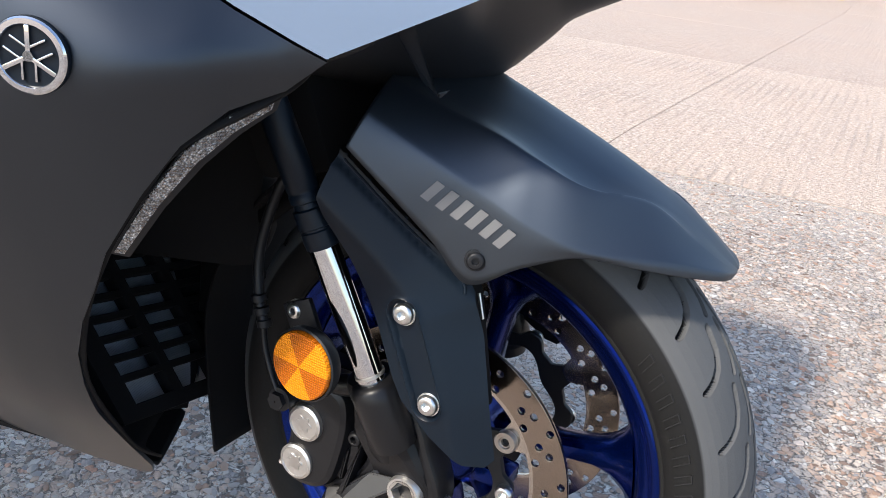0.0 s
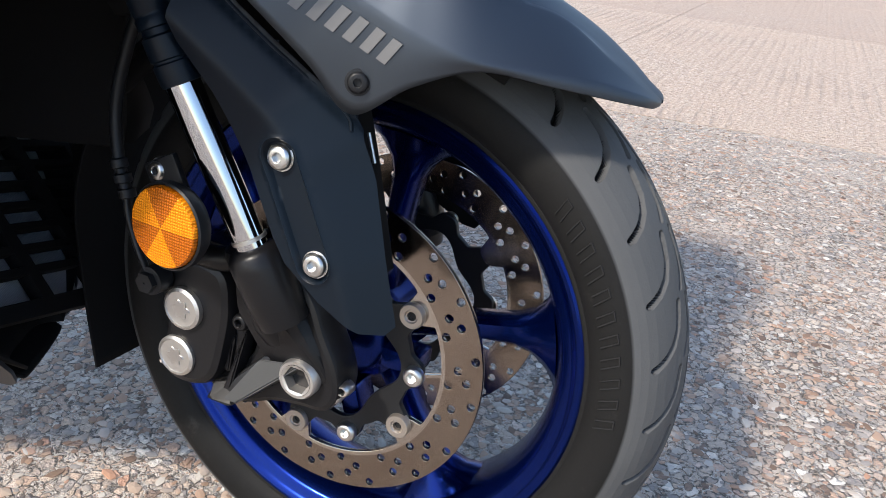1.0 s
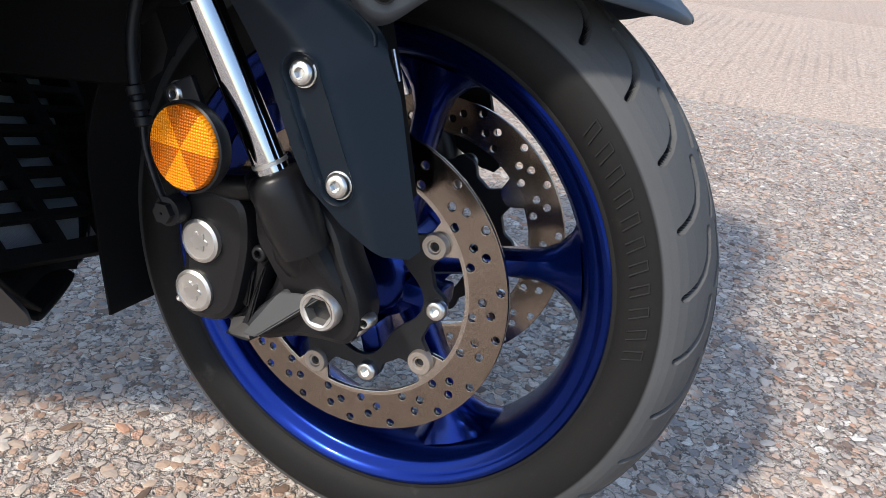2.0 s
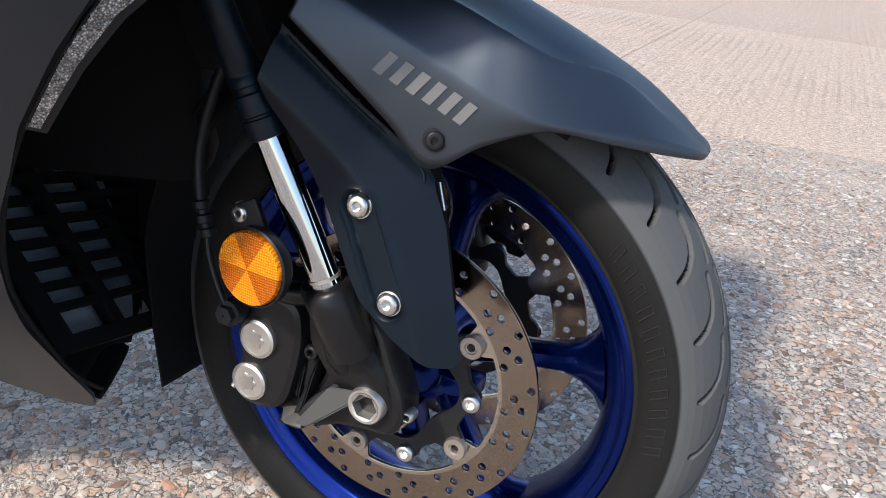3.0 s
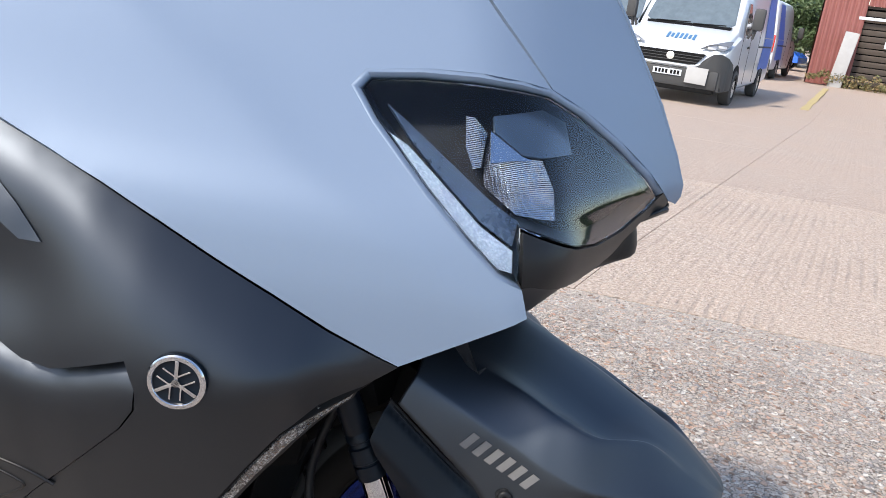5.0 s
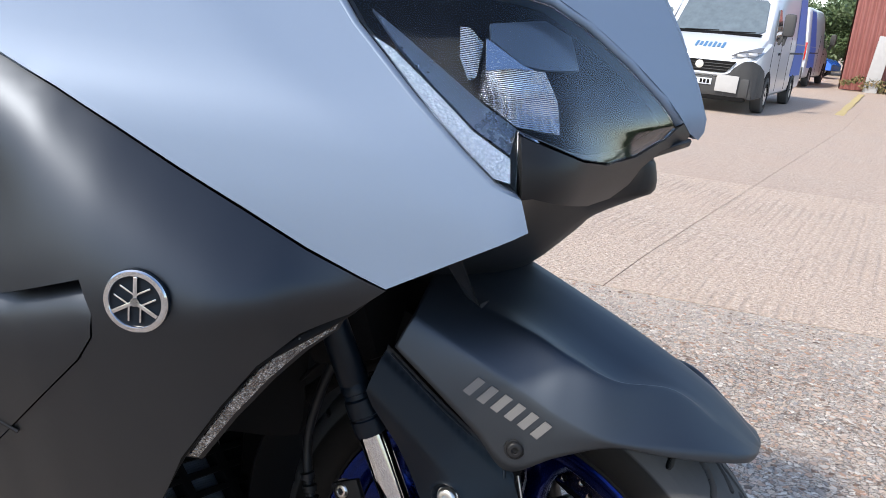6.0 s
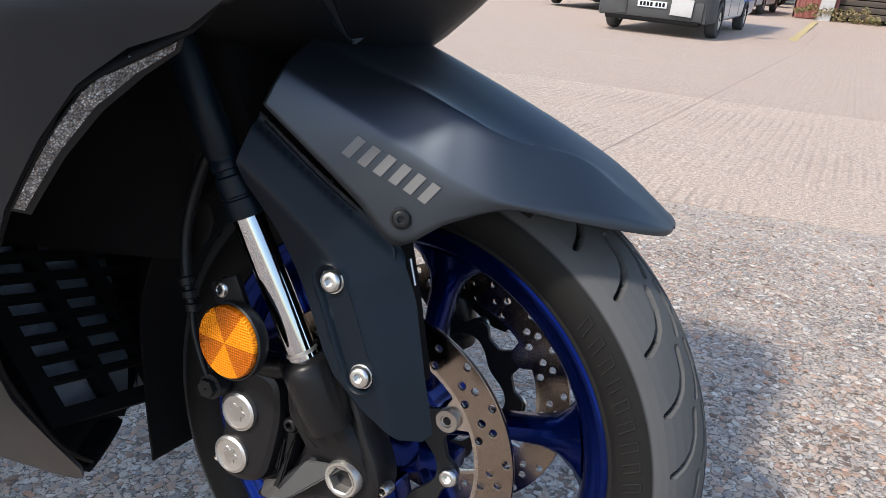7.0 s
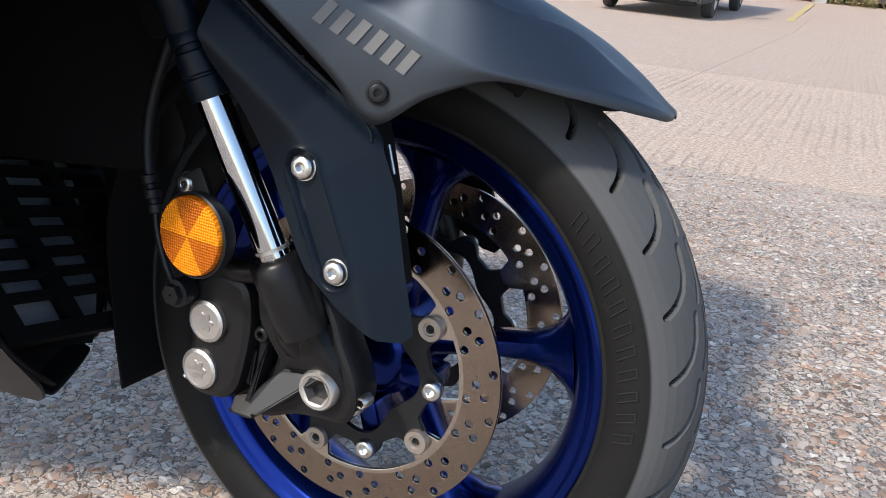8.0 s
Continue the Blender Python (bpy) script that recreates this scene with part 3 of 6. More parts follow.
def socket_bolt(r, h, hole, sides=6):
    """A round bolt head along -y with a driving recess."""
    n = 24
    prof = [(r * 1.0, 0.0), (r * 1.0, -h * 0.55), (r * 0.86, -h * 0.9), (r * 0.70, -h), (hole * 1.04, -h)]
    me = lathe(prof, n)
    rec = plate(circle(hole * 1.05, n), 0.0004)
    rec.transform(Matrix.Translation((0, -h * 0.35, 0)))
    wall, faces = [], []
    for i in range(n):
        a = 2 * math.pi * i / n
        k = hole / max(math.cos((a % (2 * math.pi / sides)) - math.pi / sides), 0.1) * 0.9
        wall += [(hole * 1.04 * math.cos(a), -h, hole * 1.04 * math.sin(a)), (k * math.cos(a), -h * 0.97, k * math.sin(a)), (k * math.cos(a), -h * 0.35, k * math.sin(a))]
    for i in range(n):
        j = (i + 1) % n
        for q in range(2):
            faces.append((i * 3 + q, j * 3 + q, j * 3 + q + 1, i * 3 + q + 1))
    return joined(me, rec, mesh_of("recess", wall, faces))


rim_prof = [(0.1985, -0.0455), (0.2045, -0.0500), (0.2050, -0.0520), (0.2030, -0.0535), (0.1990, -0.0528), (0.1965, -0.0500), (0.1935, -0.0480), (0.1880, -0.0470), (0.1850, -0.0440), (0.1805, -0.0360), (0.1765, -0.0250), (0.1745, -0.0120),
            (0.1740, 0.0), (0.1745, 0.0120), (0.1765, 0.0250), (0.1805, 0.0360), (0.1850, 0.0440), (0.1935, 0.0480), (0.1965, 0.0500), (0.1990, 0.0528), (0.2030, 0.0535), (0.2050, 0.0520), (0.2045, 0.0500), (0.1985, 0.0455), (0.1900, 0.0300), (0.1850, 0.0), (0.1900, -0.0300)]
wheel = part("front_wheel", lathe(rim_prof, 160, True), M_BLUE, bike, "metallic blue cast rim", WHEEL)
tyre_me, in_cut = tyre_mesh()
tyre = part("tyre", tyre_me, M_TYRE, wheel, "worn black tyre with curved tread cuts", sharp=32)
# Faces inside the cuts take the shade-dark rubber.
tyre_me.materials.append(M_GROOVE)
tyre_me.polygons.foreach_set("material_index", [int(c) for c in in_cut])
for k in range(5):
    me = spoke_mesh()
    me.transform(Matrix.Rotation(-radians(11.5 + 72 * k), 4, "Y"))
    part("spoke", me, M_BLUE, wheel)
part("hub", lathe([(0.001, -0.062), (0.030, -0.062), (0.036, -0.058), (0.038, -0.045), (0.046, -0.040), (0.046, -0.030), (0.038, -0.024), (0.036, 0.0), (0.038, 0.024), (0.046, 0.030), (0.046, 0.040), (0.038, 0.045), (0.036, 0.058), (0.030, 0.062), (0.001, 0.062)], 48), M_BLUE, wheel)
for k in range(5):
    a = radians(-0.34 - 72 * k)
    m = Matrix.Rotation(-a, 4, "Y")
    arm = joined(box(0.034, 0.030, 0.018, 0.004, Matrix.Translation((0.058, -0.058, 0))))
    part("disc_mount", moved(arm, m), M_BLUE, wheel)
disc_me, carrier_me = disc_mesh(), carrier_mesh()
for side in (-1, 1):
    y = side * 0.0782
    d = part("brake_disc", disc_me if side < 0 else disc_me.copy(), M_DISC, bike, "drilled brown-grey brake disc", WHEEL @ Matrix.Translation((0, y, 0)))
    part("disc_carrier", carrier_me if side < 0 else carrier_me.copy(), M_PLASTIC, d, "black star-shaped carrier", Matrix.Translation((0, side * 0.001, 0)))
    flip = Matrix.Identity(4) if side < 0 else Matrix.Rotation(math.pi, 4, "Z")
    for k in range(5):
        for ang, rad, r, h, hole, mat, nm in ((-35.9, 0.0856, 0.0105, 0.005, 0.0042, M_RIVET, "rivet_button"), (-0.34, 0.0774, 0.0088, 0.0075, 0.0040, M_STEEL, "disc_bolt")):
            a = radians(ang - 72 * k)
            head = socket_bolt(r, h, hole, 6) if nm == "disc_bolt" else lathe([(r, 0.002), (r, -h * 0.7), (r * 0.92, -h), (r * 0.55, -h), (r * 0.46, -h * 0.72), (r * 0.36, -h * 0.72), (r * 0.33, 0.003), (0.0003, 0.003)], 28)
            part(nm, head, mat, d, "", Matrix.Translation((rad * math.cos(a), side * 0.0035, rad * math.sin(a))) @ flip)

# raised plain outlines where the maker's lettering stands on the tyre wall
mark_me = bpy.data.meshes.new("marking_outline")
mark_bm = joined(box(0.0150, 0.0014, 0.0011, 0.0004, pose(0, 0, 0.0034)), box(0.0150, 0.0014, 0.0011, 0.0004, pose(0, 0, -0.0034)), box(0.0011, 0.0014, 0.0074, 0.0004, pose(0.0072, 0, 0)))
mark_bm.transform(Matrix(((1, 0, 0, 0), (0, 1, 0, 0), (0.34, 0, 1, 0), (0, 0, 0, 1))))
mark_bm.to_mesh(mark_me)
mark_bm.free()
for k in range(11):
    a = radians(43.5 - k * 4.35)
    part("marking_outline", mark_me, M_MARK, wheel, "", Matrix.Rotation(-a, 4, "Y") @ Matrix.Translation((0.2265, -0.0605, 0)) @ Matrix.Rotation(radians(-7), 4, "Z"), sharp=0)


# ---- fork
def fork_x(z):
    return -0.044 - 0.35 * (z - 0.376)


FD = Vector((-0.35, -0.17, 1)).normalized()
TD = Vector((-0.439, -0.178, 1)).normalized()
FY = -0.139


def on_fork(z, y=FY):
    return Vector((fork_x(z), y - 0.17 * (z - 0.376), z))


def turned(z0, prof, y=FY, n=40):
    """A lathe along the fork leg: (radius, distance up from z0)."""
    me = lathe([(r, h) for r, h in prof], n)
    me.transform(Matrix.Translation(on_fork(z0, y)) @ FD.to_track_quat("Y", "X").to_matrix().to_4x4())
    return me


def on_tube(z, y):
    return Vector((-0.035 - 0.439 * (z - 0.3765), y - 0.012 - 0.178 * (z - 0.3765), z))


def slid(z0, prof, y, n=40):
    """A lathe along the chromed tube, which stands a little forward-leaning in its leg."""
    me = lathe(prof, n)
    me.transform(Matrix.Translation(on_tube(z0, y)) @ TD.to_track_quat("Y", "X").to_matrix().to_4x4())
    return me


for side in (1, -1):
    y = FY if side > 0 else FY + 0.26
    leg = part("fork_leg", turned(0.300, [(0.001, -0.005), (0.017, -0.003), (0.021, 0.010), (0.0215, 0.030), (0.0220, 0.056), (0.0228, 0.060), (0.0228, 0.072), (0.0215, 0.077), (0.0150, 0.081), (0.001, 0.081)], y), M_CAST, bike, "black cast fork leg")
    part("fork_tube", slid(0.365, [(0.001, 0.0), (0.0122, 0.0), (0.0122, 0.140), (0.001, 0.140)], y), M_CHROME, leg, "polished chrome fork tube")
    part("fork_clamp", slid(0.484, [(0.0111, 0.0), (0.0138, 0.0010), (0.0142, 0.0070), (0.0142, 0.0150), (0.0128, 0.0160), (0.0128, 0.0175), (0.0142, 0.0185), (0.0140, 0.0330), (0.0122, 0.0345), (0.0116, 0.0385), (0.0132, 0.0395), (0.0132, 0.0455), (0.0124, 0.0465), (0.0124, 0.0485), (0.0130, 0.0495), (0.0126, 0.10), (0.0120, 0.24), (0.001, 0.24)], y, 48), M_GUARD, leg, "ribbed satin black fork shroud")
    part("fork_collar", slid(0.316, [(0.001, 0.0), (0.0190, 0.002), (0.0212, 0.020), (0.0215, 0.050), (0.0205, 0.060), (0.0170, 0.064), (0.0124, 0.065)], y), M_CAST, leg, "black cast top of the fork leg")
    part("seal_ring", slid(0.3735, [(0.0123, 0.006), (0.0131, 0.006), (0.0131, 0.0085), (0.0123, 0.009)], y), M_BOLT, leg)

# axle lug and caliper bracket, cast as one with the right fork leg
lug_out = [(0.037, 0.262), (0.034, 0.285), (0.020, 0.312), (0.006, 0.340), (-0.030, 0.372), (-0.062, 0.360), (-0.060, 0.330), (-0.046, 0.305), (-0.040, 0.285), (-0.052, 0.262), (-0.078, 0.243), (-0.082, 0.232), (-0.050, 0.226), (-0.020, 0.238), (0.005, 0.243), (0.026, 0.246)]
lug = plate([tuple(p)[:2] for p in spline([(x, z, 0) for x, z in lug_out], 4, True)], 0.034, [[(-0.058, 0.322), (-0.047, 0.304), (-0.0445, 0.284), (-0.054, 0.258), (-0.0625, 0.262), (-0.061, 0.290)]], 0.005)
lug.transform(Matrix.Translation((0, -0.116, 0)))
part("axle_lug", lug, M_CAST, bike, "black cast axle lug on the fork foot")
def hull(points):
    bm = bmesh.new()
    for q in points:
        bm.verts.new(q)
    bmesh.ops.convex_hull(bm, input=bm.verts[:])
    bmesh.ops.bevel(bm, geom=bm.edges[:], offset=0.0012, segments=2, affect="EDGES")
    return bm


part("bracket_rib", hull([(-0.050, -0.132, 0.232), (-0.080, -0.132, 0.229), (-0.018, -0.132, 0.255), (-0.022, -0.132, 0.284), (-0.046, -0.132, 0.250), (-0.050, -0.150, 0.231), (-0.074, -0.148, 0.230), (-0.022, -0.146, 0.258), (-0.027, -0.137, 0.280)]), M_CAST, bike, "faceted rib from the axle lug to the caliper")
part("bracket_rib", hull([(-0.040, -0.128, 0.308), (-0.047, -0.128, 0.300), (-0.062, -0.128, 0.238), (-0.052, -0.128, 0.238), (-0.041, -0.143, 0.300), (-0.045, -0.143, 0.290), (-0.059, -0.146, 0.241), (-0.053, -0.146, 0.241)]), M_CAST, bike)
# Facet and tip painted paler, for the light they reflect.
part("bracket_facet", hull([(-0.030, -0.140, 0.2775), (0.008, -0.139, 0.2850), (-0.041, -0.1525, 0.2395), (-0.0545, -0.1525, 0.2375), (-0.030, -0.130, 0.272), (0.008, -0.130, 0.279), (-0.042, -0.130, 0.2365), (-0.053, -0.130, 0.2355)]), M_EDGE, bike, "black caliper bracket facet with its sky reflection painted paler")
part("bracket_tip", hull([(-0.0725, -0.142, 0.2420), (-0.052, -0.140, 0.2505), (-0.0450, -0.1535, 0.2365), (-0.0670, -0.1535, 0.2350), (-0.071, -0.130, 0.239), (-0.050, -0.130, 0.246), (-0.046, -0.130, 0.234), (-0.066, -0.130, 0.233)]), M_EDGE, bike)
part("bracket_bolt", socket_bolt(0.0072, 0.008, 0.0034), M_CAST, bike, "", Matrix.Translation((-0.0500, -0.134, 0.3025)))
part("fork_foot", hull([(-0.056, -0.118, 0.345), (-0.006, -0.118, 0.345), (-0.050, -0.150, 0.350), (-0.014, -0.150, 0.350), (-0.046, -0.149, 0.318), (-0.004, -0.149, 0.318), (-0.034, -0.137, 0.290), (0.018, -0.137, 0.296), (0.030, -0.132, 0.270), (-0.026, -0.133, 0.270), (-0.046, -0.118, 0.300), (0.026, -0.118, 0.290)]), M_CAST, bike, "black cast fork foot")
ax = part("axle_nut", lathe([(0.0166, 0.01), (0.0166, -0.004), (0.0152, -0.0065), (0.0130, -0.0065)], 32), M_BOLT, bike, "steel axle end with hexagon recess", Matrix.Translation((0.0058, -0.1365, 0.2727)))
hexa = bmesh.new()
ring_a = [hexa.verts.new((0.0128 * math.cos(t * math.pi / 12), -0.0068, 0.0128 * math.sin(t * math.pi / 12))) for t in range(24)]
ring_b, ring_c = [], []
for t in range(24):
    a = t * math.pi / 12
    r = 0.0116 * math.cos(math.pi / 6) / math.cos((a % (math.pi / 3)) - math.pi / 6)
    ring_b.append(hexa.verts.new((r * math.cos(a), -0.0060, r * math.sin(a))))
    ring_c.append(hexa.verts.new((r * math.cos(a), 0.008, r * math.sin(a))))
for t in range(24):
    u = (t + 1) % 24
    hexa.faces.new((ring_a[t], ring_a[u], ring_b[u], ring_b[t]))
    hexa.faces.new((ring_b[t], ring_b[u], ring_c[u], ring_c[t]))
hexa.faces.new(ring_c)
part("hexagon_recess", hexa, M_BOLT, ax)
for x, z in ((0.0315, 0.2594), (0.0385, 0.2680)):
    part("pinch_bolt", socket_bolt(0.0058, 0.012, 0.003), M_STEEL, bike, "", Matrix.Translation((x, -0.118, z)))

# caliper
cal = plate([tuple(p)[:2] for p in spline([(x, z, 0) for x, z in ((-0.118, 0.336), (-0.092, 0.345), (-0.068, 0.338), (-0.062, 0.310), (-0.066, 0.275), (-0.074, 0.246), (-0.092, 0.232), (-0.120, 0.232), (-0.130, 0.252), (-0.124, 0.276), (-0.128, 0.300), (-0.130, 0.322))], 4, True)], 0.040, [], 0.007)
cal.transform(Matrix.Translation((0.005, -0.125, 0.002)))
cal2 = box(0.055, 0.05, 0.11, 0.010, Matrix.Translation((-0.098, -0.075, 0.288)))
caliper = part("brake_caliper", joined(cal, cal2), M_CAST, bike, "black four-piston brake caliper")
for x, y, z in ((-0.0985, -0.1465, 0.3025), (-0.1055, -0.1445, 0.2575)):
    b = part("piston_cap", lathe([(0.0175, 0.004), (0.0175, -0.003), (0.0150, -0.0045), (0.0145, -0.0035), (0.001, -0.0035)], 32), M_BOLT, caliper, "pale alloy piston cap", Matrix.Translation((x, y, z)))
    star = [(0.0068 * (1 + 0.22 * math.cos(6 * t * math.pi / 24)) * math.cos(t * math.pi / 24), 0.0068 * (1 + 0.22 * math.cos(6 * t * math.pi / 24)) * math.sin(t * math.pi / 24)) for t in range(48)]
    part("star_recess", plate(star, 0.0015), M_STEEL, caliper, "", Matrix.Translation((x, y - 0.0037, z)))
part("caliper_bridge", hull([(-0.066, -0.120, 0.296), (-0.054, -0.120, 0.290), (-0.060, -0.120, 0.240), (-0.072, -0.120, 0.246), (-0.066, -0.136, 0.288), (-0.058, -0.136, 0.284), (-0.062, -0.136, 0.252), (-0.070, -0.136, 0.256)]), M_CAST, caliper)
part("bleed_nipple", lathe([(0.0042, 0.006), (0.0042, -0.004), (0.0030, -0.006), (0.0030, -0.012), (0.0010, -0.013)], 14), M_RIVET, caliper, "", aim((-0.128, -0.128, 0.246), (-0.3, -0.5, -0.8)))
part("caliper_bolt", socket_bolt(0.007, 0.010, 0.0035), M_CAST, caliper, "", Matrix.Translation((-0.066, -0.122, 0.305)))
mount = joined(tube([(-0.035, -0.128, 0.365), (-0.065, -0.140, 0.352), (-0.100, -0.136, 0.345), (-0.112, -0.132, 0.325)], [0.012, 0.010, 0.009, 0.008], 12))
part("caliper_arm", mount, M_CAST, caliper)
part("banjo_bolt", joined(lathe([(0.0085, 0.008), (0.0085, -0.006), (0.001, -0.006)], 6), lathe([(0.0115, 0.014), (0.0115, 0.0), (0.006, -0.001)], 20)), M_PLASTIC, caliper, "", Matrix.Translation((-0.120, -0.161, 0.324)))
hose = part("brake_hose", tube([(-0.150, -0.152, 0.385), (-0.160, -0.150, 0.410), (-0.166, -0.146, 0.450), (-0.158, -0.140, 0.500), (-0.140, -0.130, 0.560), (-0.135, -0.12, 0.62)], 0.0048, 12), M_PLASTIC, bike, "thin black rubber brake hose")
part("hose_pipe", tube([(-0.121, -0.160, 0.328), (-0.134, -0.156, 0.342), (-0.146, -0.154, 0.366), (-0.151, -0.152, 0.387)], 0.0032, 10), M_CAST, hose, "dark steel pipe")
for q in range(3):
    part("hose_collar", lathe([(0.0047, -0.004), (0.0068, -0.003), (0.0068, 0.003), (0.0047, 0.004)], 14), M_PLASTIC, hose, "", aim((-0.150 - 0.004 * q, -0.152, 0.386 + 0.011 * q), (0.3, 0, -1)))

part("fork_bridge", box(0.080, 0.29, 0.110, 0.014, pose(-0.160, -0.01, 0.592, 8, -20, 0)), M_INNER, bike, "black lower fork bridge")
part("steering_head", moved(box(0.20, 0.16, 0.30, 0.03, pose(-0.330, 0.085, 0.530)), BODY), M_INNER, bike, "dull black cover over the steering head")
# Added blocks, not real parts, that hide the bright ground behind the wheel.
part("gap_filler", moved(box(0.06, 0.10, 0.20, 0.02, pose(-0.270, 0.105, 0.480)), BODY), M_INNER, bike, "dull black block added to close a gap")
part("gap_filler", moved(box(0.10, 0.06, 0.32, 0.02, pose(-0.275, 0.150, 0.400)), BODY), M_INNER, bike, "dull black block added to close a gap")

# side reflector
rf_dir = Vector((-0.06, -1.0, 0.02))
reflector = part("side_reflector", lathe([(0.001, 0.012), (0.0285, 0.012), (0.0315, 0.006), (0.0315, -0.001), (0.0300, -0.002), (0.0290, 0.0), (0.001, 0.0)], 48), M_PLASTIC, bike, "round amber reflector in a black cup", aim((-0.0750, -0.192, 0.3895), rf_dir))
part("amber_lens", lathe([(0.0292, 0.0), (0.0290, -0.0035), (0.0280, -0.0050), (0.0200, -0.0058), (0.0001, -0.0062)], 56), M_AMBER, reflector, "amber prismatic lens with six sectors")
part("reflector_arm", joined(box(0.030, 0.006, 0.046, 0.002, pose(-0.100, -0.160, 0.404, 0, -28, 0)), box(0.018, 0.03, 0.018, 0.003, pose(-0.082, -0.174, 0.392))), M_PLASTIC, bike)
part("bracket_bolt", joined(socket_bolt(0.0075, 0.007, 0.0032), lathe([(0.0095, 0.001), (0.0095, -0.0015), (0.004, -0.0015)], 20)), M_STEEL, bike, "", aim((-0.111, -0.158, 0.415), rf_dir))

# fork guard
FOLD = [(-0.110, 0.553), (-0.0729, 0.5228), (-0.0429, 0.4978), (-0.0139, 0.474), (0.0089, 0.4465), (0.0254, 0.4135), (0.0415, 0.3789), (0.060, 0.330)]


def past_fold(x, z):
    """How far a point lies beyond the guard's fold, towards its front edge."""
    best, sign = 1.0, 1.0
    for (x0, z0), (x1, z1) in zip(FOLD, FOLD[1:]):
        dx, dz = x1 - x0, z1 - z0
        t = min(1, max(0, ((x - x0) * dx + (z - z0) * dz) / (dx * dx + dz * dz)))
        d = math.hypot(x - x0 - t * dx, z - z0 - t * dz)
        if d < best:
            best, sign = d, (1.0 if dx * (z - z0) - dz * (x - x0) > 0 else -1.0)
    return best * sign


def guard_surface(x, z):
    """Outer face of the fork guard; beyond the fold it leans back, and a channel runs along its top edge."""
    y = sum(table(z + d, ((0.32, -0.1615), (0.38, -0.1635), (0.4465, -0.1640), (0.475, -0.1695), (0.50, -0.1785), (0.523, -0.1880), (0.60, -0.214))) for d in (-0.012, -0.004, 0.004, 0.012)) / 4
    f = past_fold(x, z)
    y += 0.95 * (f + math.sqrt(f * f + 0.000006)) / 2
    top = (x + 0.076) * 0.612 + (z - 0.566) * 0.791
    y += 0.0032 * min(1.0, max(0.0, (top + 0.0085) / 0.0022)) - 0.0022 * min(1.0, max(0.0, (top + 0.003) / 0.0015))
    d = slot_distance(x, z)
    y += 0.0036 * (1 - min(1.0, max(0.0, (d - 0.0108) / 0.0016)))
    y -= 0.0009 * max(0.0, 1 - abs(d - 0.0136) / 0.0010)
    return Vector((x, y, z))


SLOT_A, SLOT_B = Vector((-0.007, 0.449)), Vector((0.025, 0.380))


def slot_distance(x, z):
    """Distance from the middle line of the guard's long recess."""
    d = SLOT_B - SLOT_A
    q = Vector((x, z)) - SLOT_A
    t = min(1.0, max(0.0, q.dot(d) / d.length_squared))
    return (q - d * t).length


def slot_ring(r):
    """A round-ended outline about the recess."""
    d = (SLOT_B - SLOT_A).normalized()
    side = Vector((-d.y, d.x))
    arc = [radians(a) for a in range(-90, 91, 12)]
    ring = [SLOT_B + (d * math.cos(a) + side * math.sin(a)) * r for a in arc]
    ring += [SLOT_B.lerp(SLOT_A, q / 18) + side * r for q in range(1, 18)]
    ring += [SLOT_A + (-d * math.cos(a) - side * math.sin(a)) * r for a in arc]
    return ring + [SLOT_A.lerp(SLOT_B, q / 18) - side * r for q in range(1, 18)]


guard_out = [(-0.076, 0.566), (-0.022, 0.523), (0.026, 0.487), (0.036, 0.472), (0.050, 0.440), (0.063, 0.400), (0.078, 0.352), (0.081, 0.342), (0.076, 0.336), (0.062, 0.3375), (0.031, 0.3535), (0.002, 0.3755), (-0.009, 0.393), (-0.030, 0.437), (-0.055, 0.483), (-0.076, 0.514), (-0.081, 0.528)]
guard = part("fork_guard", skin(guard_out, guard_surface, 0.0035, 0.004, loops=[slot_ring(r) for r in (0.0106, 0.0116, 0.0126, 0.0136, 0.0146)]), M_GUARD, bike, "black plastic fork guard with a slotted recess", sharp=60)
for x, z in ((-0.007, 0.449), (0.025, 0.380)):
    part("guard_bolt", joined(socket_bolt(0.0088, 0.0060, 0.0036), lathe([(0.0098, 0.002), (0.0098, -0.0008), (0.005, -0.001)], 24)), M_STEEL, guard, "bright domed screw", aim((x, guard_surface(x, z).y, z), (0.05, -1, 0.05)))
part("guard_bead", tube([guard_surface(x, z) - Vector((0, 0.0006, 0)) for x, z in ((-0.072, 0.5585), (-0.024, 0.5195), (0.022, 0.4845), (0.031, 0.471))], 0.0011, 8), M_GUARD, guard, "thin raised edge along the guard's top")
inner_guard = skin([(-0.095, 0.580), (-0.030, 0.560), (0.018, 0.495), (0.035, 0.44), (0.055, 0.366), (0.046, 0.356), (0.016, 0.366), (0.0, 0.36), (-0.055, 0.45), (-0.105, 0.53)], lambda x, z: Vector((x, -0.118, z)), 0.02, 0.02)
part("guard_backing", inner_guard, M_INNER, guard)
part("fork_guard", skin([(x - 0.035, z) for x, z in guard_out], lambda x, z: Vector((x, 0.112 + 0.15 * max(0.0, z - 0.46), z)), 0.0035, 0.006), M_INNER, bike, "black plastic guard on the other fork leg")
for a, b in (((0.0240, -0.1235, 0.4665), (0.0335, -0.1235, 0.4460)), ((0.0362, -0.1235, 0.4690), (0.0430, -0.1235, 0.4490))):
    part("guard_clip", tube([a, b], 0.0014, 8, 1), M_STEEL, guard, "bright steel clip behind the guard")


